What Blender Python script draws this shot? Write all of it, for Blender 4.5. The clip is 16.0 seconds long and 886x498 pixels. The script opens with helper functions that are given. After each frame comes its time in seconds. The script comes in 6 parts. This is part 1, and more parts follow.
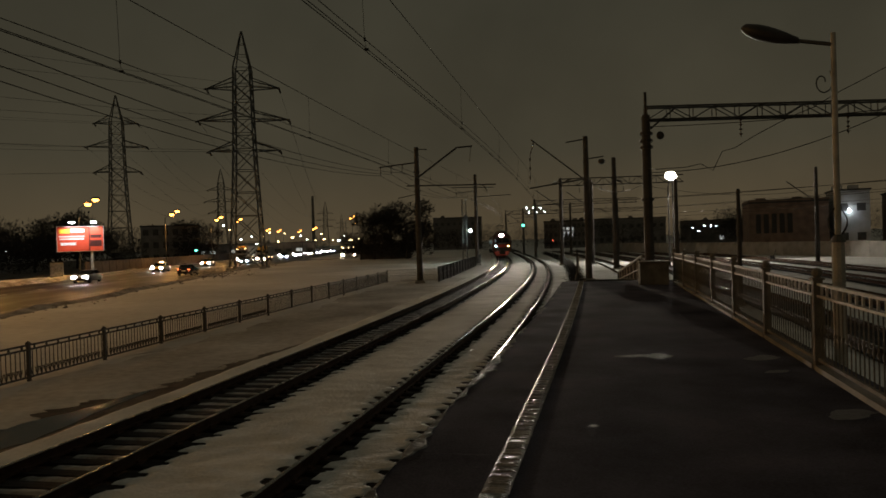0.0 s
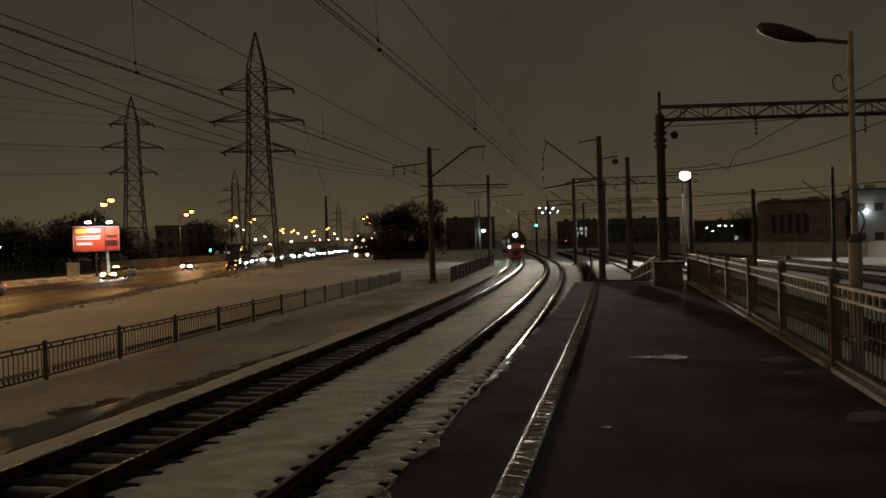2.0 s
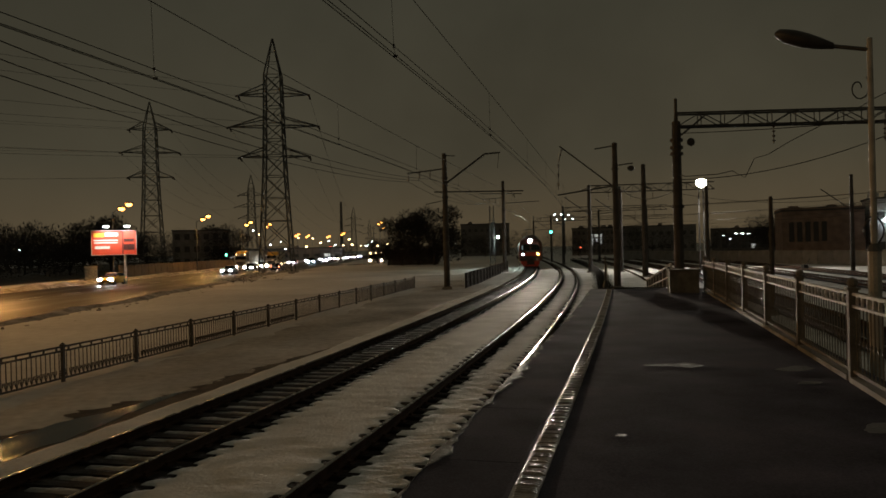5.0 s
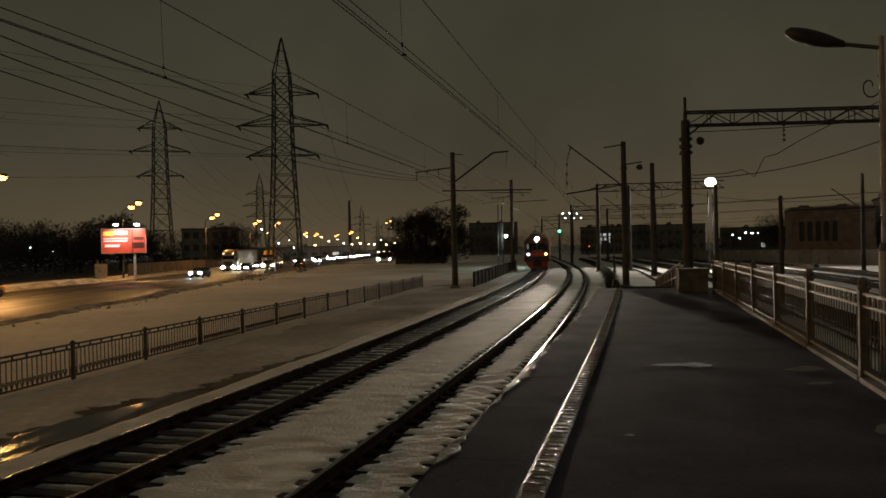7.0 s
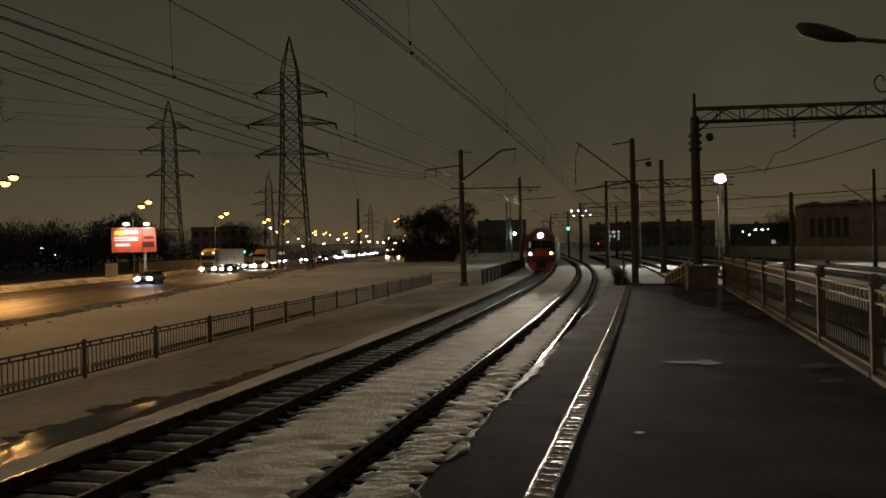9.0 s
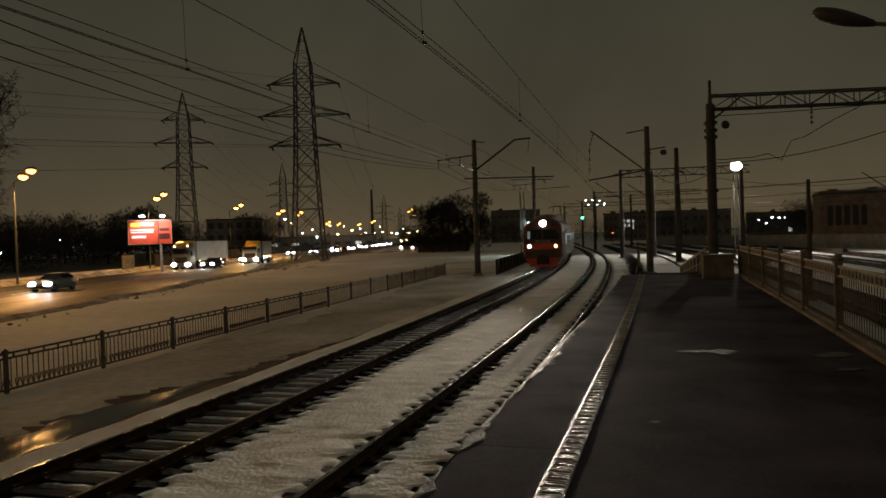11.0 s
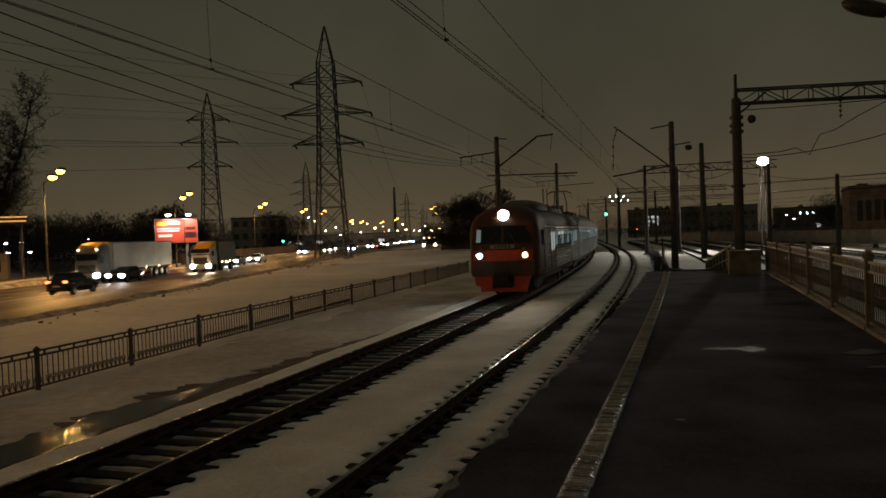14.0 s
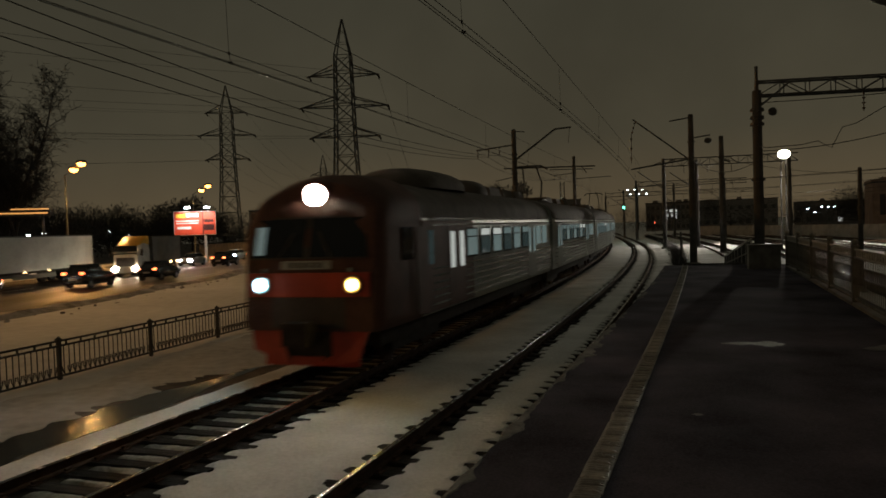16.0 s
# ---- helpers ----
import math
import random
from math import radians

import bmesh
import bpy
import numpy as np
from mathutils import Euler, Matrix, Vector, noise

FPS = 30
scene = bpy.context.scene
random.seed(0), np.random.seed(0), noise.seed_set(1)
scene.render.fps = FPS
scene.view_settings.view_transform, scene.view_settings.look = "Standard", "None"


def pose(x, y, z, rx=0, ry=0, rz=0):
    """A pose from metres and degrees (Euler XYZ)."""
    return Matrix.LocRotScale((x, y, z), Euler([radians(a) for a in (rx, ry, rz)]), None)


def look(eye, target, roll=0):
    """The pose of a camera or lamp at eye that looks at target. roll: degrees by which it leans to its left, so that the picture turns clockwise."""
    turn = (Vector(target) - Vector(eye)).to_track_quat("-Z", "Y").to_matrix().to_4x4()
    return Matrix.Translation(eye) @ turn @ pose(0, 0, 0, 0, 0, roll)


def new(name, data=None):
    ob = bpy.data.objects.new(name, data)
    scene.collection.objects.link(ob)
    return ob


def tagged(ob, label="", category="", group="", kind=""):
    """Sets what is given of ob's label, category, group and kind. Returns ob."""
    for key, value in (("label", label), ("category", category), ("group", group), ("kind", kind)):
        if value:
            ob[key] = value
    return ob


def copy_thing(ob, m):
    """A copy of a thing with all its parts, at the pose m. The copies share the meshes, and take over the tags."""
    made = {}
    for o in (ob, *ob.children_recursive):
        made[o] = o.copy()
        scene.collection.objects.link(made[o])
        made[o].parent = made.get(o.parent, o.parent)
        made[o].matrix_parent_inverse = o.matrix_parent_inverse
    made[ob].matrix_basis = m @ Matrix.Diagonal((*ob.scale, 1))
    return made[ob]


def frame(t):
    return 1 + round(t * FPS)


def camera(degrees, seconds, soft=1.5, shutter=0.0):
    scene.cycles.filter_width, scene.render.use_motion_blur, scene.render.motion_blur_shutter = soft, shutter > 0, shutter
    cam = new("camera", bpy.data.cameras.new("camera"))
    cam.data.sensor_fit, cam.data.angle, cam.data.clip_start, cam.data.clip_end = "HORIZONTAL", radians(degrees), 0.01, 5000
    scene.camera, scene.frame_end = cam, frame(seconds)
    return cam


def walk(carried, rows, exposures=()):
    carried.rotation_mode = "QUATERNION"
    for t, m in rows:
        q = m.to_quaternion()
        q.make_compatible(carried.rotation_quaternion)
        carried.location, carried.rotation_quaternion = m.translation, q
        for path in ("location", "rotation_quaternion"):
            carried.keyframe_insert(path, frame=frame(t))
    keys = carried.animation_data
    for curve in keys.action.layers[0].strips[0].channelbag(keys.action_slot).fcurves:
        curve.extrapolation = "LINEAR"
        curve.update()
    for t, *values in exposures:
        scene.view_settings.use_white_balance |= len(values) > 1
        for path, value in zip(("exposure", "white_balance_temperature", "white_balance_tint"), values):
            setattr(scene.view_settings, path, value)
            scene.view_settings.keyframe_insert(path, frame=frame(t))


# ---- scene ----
VIEW = [(0.0, -3.17, -0.59, 1.76), (0.5, -2.83, -0.62, 1.75), (1.0, -2.62, -0.59, 1.74), (1.5, -2.38, -0.56, 1.72),
        (2.0, -2.15, -0.55, 1.72), (2.5, -1.97, -0.51, 1.69), (3.0, -1.73, -0.36, 1.66), (3.5, -1.48, -0.2, 1.61),
        (4.0, -1.3, -0.06, 1.52), (6.5, -0.56, -0.03, 1.24), (7.0, -0.37, -0.12, 1.25), (7.5, -0.19, -0.15, 1.29),
        (8.0, 0.0, -0.1, 1.3), (8.5, 0.13, -0.1, 1.35), (9.0, 0.32, -0.27, 1.47), (11.5, 1.79, -1.13, 1.89),
        (12.0, 2.16, -1.21, 1.98), (12.5, 2.5, -1.25, 2.08), (13.0, 2.78, -1.23, 2.09), (13.5, 3.02, -1.17, 2.12),
        (14.0, 3.26, -1.17, 2.1), (14.5, 3.54, -1.2, 2.07), (15.0, 4.0, -1.26, 2.03), (15.5, 4.37, -1.37, 2.0),
        (16.0, 4.6, -1.68, 1.93)]
EYE = Vector((0, 0, 3.2))


def aim(yaw, pitch):
    a, p = radians(yaw), radians(pitch)
    return EYE + Vector((-math.sin(a) * math.cos(p), math.cos(a) * math.cos(p), math.sin(p))) * 10


cam = camera(63.17, 16.0, soft=1.65, shutter=0.9)
walk(cam, [(t, look(EYE, aim(a, p), -r)) for t, a, p, r in VIEW], exposures=[(0, 0.0), (4, 0.06), (8, 0.12), (11.5, 0.14), (15, 0.14), (16, 0.1)])

# ---- night sky: low cloud lit by the city ----
world = bpy.data.worlds.new("night_sky")
scene.world = world
world.use_nodes = True
wn, wl = world.node_tree.nodes, world.node_tree.links
w_co = wn.new("ShaderNodeTexCoord")
w_sep = wn.new("ShaderNodeSeparateXYZ")
w_ramp = wn.new("ShaderNodeValToRGB")
wl.new(w_co.outputs["Generated"], w_sep.inputs[0])
wl.new(w_sep.outputs["Z"], w_ramp.inputs[0])
w_noise, w_mix, w_rng = wn.new("ShaderNodeTexNoise"), wn.new("ShaderNodeMix"), wn.new("ShaderNodeMapRange")
w_noise.inputs["Scale"].default_value, w_noise.inputs["Detail"].default_value = 4.0, 4.0
wl.new(w_co.outputs["Generated"], w_noise.inputs["Vector"])
wl.new(w_noise.outputs[0], w_rng.inputs[0])
w_rng.inputs[1].default_value, w_rng.inputs[2].default_value, w_rng.inputs[3].default_value, w_rng.inputs[4].default_value = 0.3, 0.7, 0.84, 1.12
w_mix.data_type, w_mix.blend_type = "RGBA", "MULTIPLY"
w_mix.inputs[0].default_value = 1.0
wl.new(w_ramp.outputs[0], w_mix.inputs[6])
wl.new(w_rng.outputs[0], w_mix.inputs[7])
wl.new(w_mix.outputs[2], wn["Background"].inputs[0])
w_el = w_ramp.color_ramp.elements
w_el[0].position, w_el[0].color = 0.0, (0.094, 0.069, 0.038, 1)
w_el[1].position, w_el[1].color = 1.0, (0.066, 0.061, 0.043, 1)
w_low = w_el.new(0.40)
w_low.color = (0.0365, 0.0350, 0.0245, 1)
w_mid = w_el.new(0.12)
w_mid.color = (0.056, 0.0485, 0.031, 1)
wn["Background"].inputs[1].default_value = 0.95


def lamp(name, kind, place, power, colour, radius=0.15, parent=None, target=None, cone=140, blend=0.6):
    data = bpy.data.lights.new(name, kind)
    data.energy, data.color, data.shadow_soft_size = power, colour, radius
    ob = new(name, data)
    if kind == "SPOT":
        data.spot_size, data.spot_blend = radians(cone), blend
        ob.matrix_basis = look(place, target)
    else:
        ob.location = place
    ob.parent = parent
    return ob


SODIUM = (1.0, 0.49, 0.14)
COOL = (0.86, 0.95, 1.0)


# ---- materials ----
def paint(name, a, b, scale=3.0, rough=0.7, bump=0.1, fine=40.0, metal=0.0, vary=0.0, glow=None, strength=0.0, rough2=None, stretch=None, gloss=0.5):
    """A procedural surface: two colours mixed by coarse and fine noise, relief, and an odd piece here and there."""
    m = bpy.data.materials.new(name)
    m.use_nodes = True
    n, l = m.node_tree.nodes, m.node_tree.links
    p = n["Principled BSDF"]
    co = n.new("ShaderNodeTexCoord")
    src = co.outputs["Object"]
    if stretch:
        mp = n.new("ShaderNodeMapping")
        mp.inputs["Scale"].default_value = stretch
        l.new(src, mp.inputs[0])
        src = mp.outputs[0]
    big, small = n.new("ShaderNodeTexNoise"), n.new("ShaderNodeTexNoise")
    for node, s, d in ((big, scale, 5.0), (small, fine, 3.0)):
        node.inputs["Scale"].default_value, node.inputs["Detail"].default_value = s, d
        l.new(src, node.inputs["Vector"])
    add = n.new("ShaderNodeMath")
    add.operation = "MULTIPLY_ADD"
    l.new(small.outputs[0], add.inputs[0])
    add.inputs[1].default_value = 0.45
    l.new(big.outputs[0], add.inputs[2])
    ramp = n.new("ShaderNodeValToRGB")
    ramp.color_ramp.elements[0].position, ramp.color_ramp.elements[1].position = 0.5, 0.95
    ramp.color_ramp.elements[0].color, ramp.color_ramp.elements[1].color = (*a, 1), (*b, 1)
    l.new(add.outputs[0], ramp.inputs[0])
    out = ramp.outputs[0]
    if vary:
        info, hsv, rng = n.new("ShaderNodeObjectInfo"), n.new("ShaderNodeHueSaturation"), n.new("ShaderNodeMapRange")
        rng.inputs[3].default_value, rng.inputs[4].default_value = 1 - vary, 1 + vary
        l.new(info.outputs["Random"], rng.inputs[0])
        l.new(rng.outputs[0], hsv.inputs["Value"])
        l.new(out, hsv.inputs["Color"])
        out = hsv.outputs[0]
    l.new(out, p.inputs["Base Color"])
    p.inputs["Metallic"].default_value = metal
    rr = n.new("ShaderNodeMapRange")
    rr.inputs[1].default_value, rr.inputs[2].default_value = 0.3, 0.7
    rr.inputs[3].default_value, rr.inputs[4].default_value = rough, rough if rough2 is None else rough2
    l.new(big.outputs[0], rr.inputs[0])
    l.new(rr.outputs[0], p.inputs["Roughness"])
    if bump:
        bp = n.new("ShaderNodeBump")
        bp.inputs["Strength"].default_value, bp.inputs["Distance"].default_value = min(1, bump), 0.05
        l.new(add.outputs[0], bp.inputs["Height"])
        l.new(bp.outputs[0], p.inputs["Normal"])
    p.inputs["Specular IOR Level"].default_value = gloss
    if glow:
        p.inputs["Emission Color"].default_value, p.inputs["Emission Strength"].default_value = (*glow, 1), strength
    return m


def glowing(name, colour, strength):
    return paint(name, (0.6, 0.6, 0.6), (0.8, 0.8, 0.8), bump=0, rough=0.3, glow=colour, strength=strength)


SNOW = paint("trodden_snow", (0.54, 0.54, 0.52), (0.84, 0.84, 0.82), 0.5, 0.85, 0.8, 15.0, gloss=0.2)
FIELD = paint("old_snow_field", (0.50, 0.49, 0.47), (0.80, 0.79, 0.77), 0.08, 0.85, 0.7, 2.2, gloss=0.2)
GREYSNOW = paint("dirty_grey_snow", (0.10, 0.09, 0.08), (0.42, 0.40, 0.37), 0.9, 0.8, 0.9, 8.0, gloss=0.2)
PATH = paint("trampled_wet_snow", (0.30, 0.28, 0.26), (0.68, 0.66, 0.63), 0.22, 0.75, 0.7, 3.5, gloss=0.25)
PALEWALL = paint("pale_concrete_panel", (0.19, 0.18, 0.165), (0.32, 0.305, 0.28), 0.8, 0.85, 0.2, 12, vary=0.12)
PLANKWALL = paint("brown_plank_wall", (0.035, 0.026, 0.018), (0.10, 0.075, 0.052), 0.8, 0.85, 0.3, 10, vary=0.3)
RIMICE = paint("trodden_rim_ice", (0.04, 0.04, 0.039), (0.24, 0.235, 0.225), 3.5, 0.55, 0.6, 22, rough2=0.85, gloss=0.3)
CRIBSNOW = paint("thin_icy_crib_snow", (0.05, 0.05, 0.048), (0.40, 0.40, 0.385), 1.6, 0.8, 0.7, 11, gloss=0.25)
BALLAST = paint("wet_ballast", (0.012, 0.011, 0.010), (0.05, 0.046, 0.042), 2.5, 0.9, 0.9, 24, gloss=0.12)
EARTH = paint("wet_earth", (0.03, 0.026, 0.022), (0.15, 0.13, 0.11), 0.8, 0.8, 0.7, 7, gloss=0.2)
TIMBER = paint("tarred_timber", (0.010, 0.009, 0.008), (0.04, 0.034, 0.03), 2, 0.85, 0.4, 30, vary=0.4, stretch=(1, 6, 6), gloss=0.08)
STEEL = paint("worn_rail_head", (0.22, 0.21, 0.2), (0.4, 0.39, 0.38), 3, 0.17, 0.03, 60, metal=1.0, rough2=0.32)
RUST = paint("rusty_rail_web", (0.03, 0.018, 0.012), (0.075, 0.04, 0.025), 4, 0.85, 0.3, 50, gloss=0.12)
ASPHALT = paint("damp_asphalt", (0.030, 0.029, 0.039), (0.115, 0.108, 0.137), 0.9, 0.9, 0.12, 45, rough2=1.0, gloss=0.03)
ROADTOP = paint("wet_salted_road", (0.012, 0.010, 0.008), (0.060, 0.049, 0.039), 0.35, 0.32, 0.3, 6, rough2=0.7, stretch=(1, 0.15, 1), gloss=0.28)
ROADLINE = paint("worn_road_paint", (0.3, 0.3, 0.28), (0.7, 0.7, 0.66), 2.5, 0.6, 0.1, 30)
SLUSH = paint("dirty_snow_bank", (0.07, 0.06, 0.05), (0.42, 0.40, 0.37), 0.9, 0.8, 0.9, 7)
CONCRETE = paint("weathered_concrete", (0.13, 0.125, 0.115), (0.27, 0.26, 0.24), 1.2, 0.85, 0.25, 26, vary=0.12)
DARKPOST = paint("sooty_concrete_mast", (0.028, 0.026, 0.024), (0.075, 0.07, 0.065), 1.5, 0.85, 0.2, 20)
IRON = paint("dark_painted_iron", (0.012, 0.012, 0.012), (0.035, 0.032, 0.03), 4, 0.55, 0.1, 60)
GALV = paint("dull_galvanised_steel", (0.06, 0.06, 0.058), (0.13, 0.13, 0.125), 2, 0.6, 0.05, 40, metal=0.3)
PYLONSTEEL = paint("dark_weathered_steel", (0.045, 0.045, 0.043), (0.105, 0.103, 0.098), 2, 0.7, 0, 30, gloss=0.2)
# lighter than the near pylon's steel: distance haze put into the colour
FARSTEEL = paint("haze_paled_steel", (0.10, 0.098, 0.09), (0.20, 0.195, 0.18), 2, 0.7, 0, 30, gloss=0.2)
WIRE = paint("copper_cable", (0.01, 0.009, 0.008), (0.03, 0.026, 0.022), 2, 0.68, 0, 10, gloss=0.28)
CERAMIC = paint("brown_glazed_insulator", (0.03, 0.018, 0.012), (0.06, 0.035, 0.025), 5, 0.3, 0, 30)
RAILBROWN = paint("brown_grimy_railing_paint", (0.085, 0.080, 0.070), (0.20, 0.19, 0.165), 3, 0.8, 0.15, 45, vary=0.1, gloss=0.15)
PALEPAINT = paint("pale_chipped_railing_paint", (0.24, 0.235, 0.21), (0.50, 0.49, 0.45), 3, 0.75, 0.15, 45, vary=0.06, gloss=0.2)
TILE = paint("ribbed_guide_tile", (0.10, 0.097, 0.094), (0.32, 0.31, 0.295), 2.2, 0.28, 0.5, 30, vary=0.35, rough2=0.62, gloss=0.6)
WATER = paint("puddle_water", (0.008, 0.007, 0.006), (0.02, 0.017, 0.014), 1.6, 0.16, 0.05, 9)
ICE = paint("trodden_ice", (0.03, 0.03, 0.034), (0.17, 0.17, 0.18), 7, 0.42, 0.5, 30, rough2=0.7, gloss=0.4)
WOOD = paint("dark_bark", (0.012, 0.010, 0.008), (0.04, 0.033, 0.026), 3, 0.9, 0.5, 25)
TWIG = paint("bare_twigs", (0.010, 0.008, 0.006), (0.032, 0.025, 0.019), 3, 0.9, 0, 25)
BRICK = paint("sooty_brickwork", (0.12, 0.085, 0.065), (0.24, 0.17, 0.13), 0.8, 0.85, 0.3, 14)
PLASTER = paint("white_plaster", (0.35, 0.36, 0.37), (0.6, 0.61, 0.62), 0.5, 0.8, 0.1, 10)
DARKWALL = paint("night_facade", (0.12, 0.11, 0.10), (0.21, 0.195, 0.18), 0.1, 0.9, 0, 2, vary=0.3)
PANE = paint("dark_glass", (0.006, 0.007, 0.008), (0.012, 0.013, 0.014), 1, 0.06, 0, 5)
# rough panes, their colour lifted to imitate haze over distant facades
DULLPANE = paint("hazed_dull_window", (0.05, 0.05, 0.05), (0.11, 0.108, 0.10), 1, 0.55, 0, 5, gloss=0.2)
ROOFING = paint("tar_roofing", (0.02, 0.02, 0.02), (0.05, 0.05, 0.05), 1, 0.8, 0.1, 9)
ENAMEL_RED = paint("sooty_red_enamel", (0.30, 0.030, 0.012), (0.48, 0.055, 0.022), 1.5, 0.35, 0.06, 22)
ENAMEL_DARK = paint("grimy_dark_enamel", (0.014, 0.013, 0.012), (0.045, 0.035, 0.03), 1.2, 0.4, 0.06, 18)
ENAMEL_MAROON = paint("grimy_maroon_enamel", (0.050, 0.025, 0.019), (0.115, 0.055, 0.041), 1.2, 0.6, 0.06, 18, gloss=0.2)
ENAMEL_GREY = paint("silver_grey_enamel", (0.15, 0.172, 0.165), (0.31, 0.335, 0.315), 0.8, 0.3, 0.06, 18, metal=0.25)
RIBSTEEL = paint("bright_ribbed_side", (0.5, 0.51, 0.5), (0.74, 0.74, 0.72), 1, 0.18, 0.03, 20, metal=0.85)
ROOFPAINT = paint("sooty_carriage_roof", (0.045, 0.038, 0.032), (0.11, 0.092, 0.078), 1.6, 0.75, 0.25, 14, gloss=0.3)
UNDER = paint("brake_dust_underframe", (0.020, 0.017, 0.015), (0.055, 0.047, 0.040), 3, 0.85, 0.3, 20, gloss=0.12)
CARWIN = paint("lit_carriage_pane", (0.2, 0.22, 0.22), (0.3, 0.33, 0.33), 1.5, 0.1, 0, 5, glow=(0.62, 0.86, 0.84), strength=0.13)
CARDIM = paint("dim_carriage_pane", (0.03, 0.04, 0.045), (0.08, 0.10, 0.11), 1.5, 0.08, 0, 5, glow=(0.5, 0.80, 0.8), strength=0.03)
CABWIN = paint("lit_cab_pane", (0.3, 0.3, 0.3), (0.4, 0.4, 0.4), 1.5, 0.1, 0, 5, glow=(0.85, 0.9, 0.84), strength=0.42)
HEAD = glowing("searchlight_glow", (1.0, 0.86, 0.68), 180000)
# black wall that emits, standing in for light a reflector would throw
REFLECTOR = paint("glowing_tube_wall", (0.0, 0.0, 0.0), (0.001, 0.001, 0.001), bump=0, rough=1.0, glow=(1.0, 0.88, 0.70), strength=210)
COLDLAMP = glowing("cold_buffer_light_glow", (0.50, 0.86, 1.0), 70)
# weak emission for rings that imitate the halo of the buffer lights
COLDHALO = glowing("cold_lamp_halo", (0.22, 0.72, 0.85), 0.7)
WARMHALO = glowing("warm_lamp_halo", (1.0, 0.42, 0.05), 0.5)
WARMLAMP = glowing("warm_buffer_light_glow", (1.0, 0.66, 0.14), 36)
SODIUMGLOW = glowing("sodium_lamp_glow", (1.0, 0.36, 0.06), 11)
WARMGLOW = glowing("warm_lamp_glow", (1.0, 0.62, 0.28), 14)
COOLGLOW = glowing("cool_lamp_glow", (0.85, 0.97, 1.0), 14)
YARDGLOW = glowing("yard_floodlight_glow", (1.0, 0.90, 0.74), 60)
GREENGLOW = glowing("green_signal_glow", (0.10, 1.0, 0.62), 6)
WARMSTRIP = glowing("orange_strip_glow", (1.0, 0.42, 0.10), 0.7)
REDGLOW = glowing("red_lamp_glow", (1.0, 0.10, 0.04), 8)
TAILGLOW = glowing("tail_lamp_glow", (1.0, 0.16, 0.05), 7)
BEAM = glowing("car_headlight_glow", (0.95, 0.97, 1.0), 55)
BEAMBLUE = glowing("xenon_headlight_glow", (0.62, 0.83, 1.0), 55)
BEAMWARM = glowing("halogen_headlight_glow", (1.0, 0.85, 0.6), 55)
LITWIN = glowing("lit_window_glow", (0.9, 0.95, 0.9), 0.45)
POSTER_RED = paint("lit_red_poster", (0.62, 0.07, 0.03), (0.7, 0.09, 0.04), 1, 0.5, 0, 5)
POSTER_WHITE = paint("white_poster_print", (0.75, 0.75, 0.75), (0.85, 0.85, 0.85), 1, 0.5, 0, 5)
POSTER_YELLOW = paint("yellow_poster_print", (0.75, 0.55, 0.03), (0.85, 0.62, 0.05), 1, 0.5, 0, 5)
POSTER_DARK = paint("dark_poster_print", (0.04, 0.01, 0.01), (0.10, 0.02, 0.015), 1, 0.5, 0, 5)
CAR_BLACK = paint("black_car_lacquer", (0.008, 0.008, 0.009), (0.016, 0.016, 0.017), 2, 0.15, 0, 30)
CAR_GREY = paint("dusty_grey_lacquer", (0.08, 0.08, 0.08), (0.16, 0.155, 0.15), 2, 0.3, 0, 30)
CAR_YELLOW = paint("yellow_taxi_lacquer", (0.55, 0.30, 0.02), (0.68, 0.38, 0.03), 2, 0.3, 0, 30)
CAR_WHITE = paint("dirty_white_lacquer", (0.3, 0.29, 0.27), (0.5, 0.48, 0.45), 2, 0.35, 0, 30)
TYRE = paint("black_rubber", (0.008, 0.008, 0.008), (0.02, 0.02, 0.02), 4, 0.85, 0.1, 40)
RIM = paint("grey_wheel_rim", (0.1, 0.1, 0.1), (0.2, 0.2, 0.2), 4, 0.4, 0, 40, metal=0.8)
TARP = paint("grey_trailer_tarpaulin", (0.40, 0.40, 0.39), (0.58, 0.58, 0.56), 0.6, 0.5, 0.1, 6)


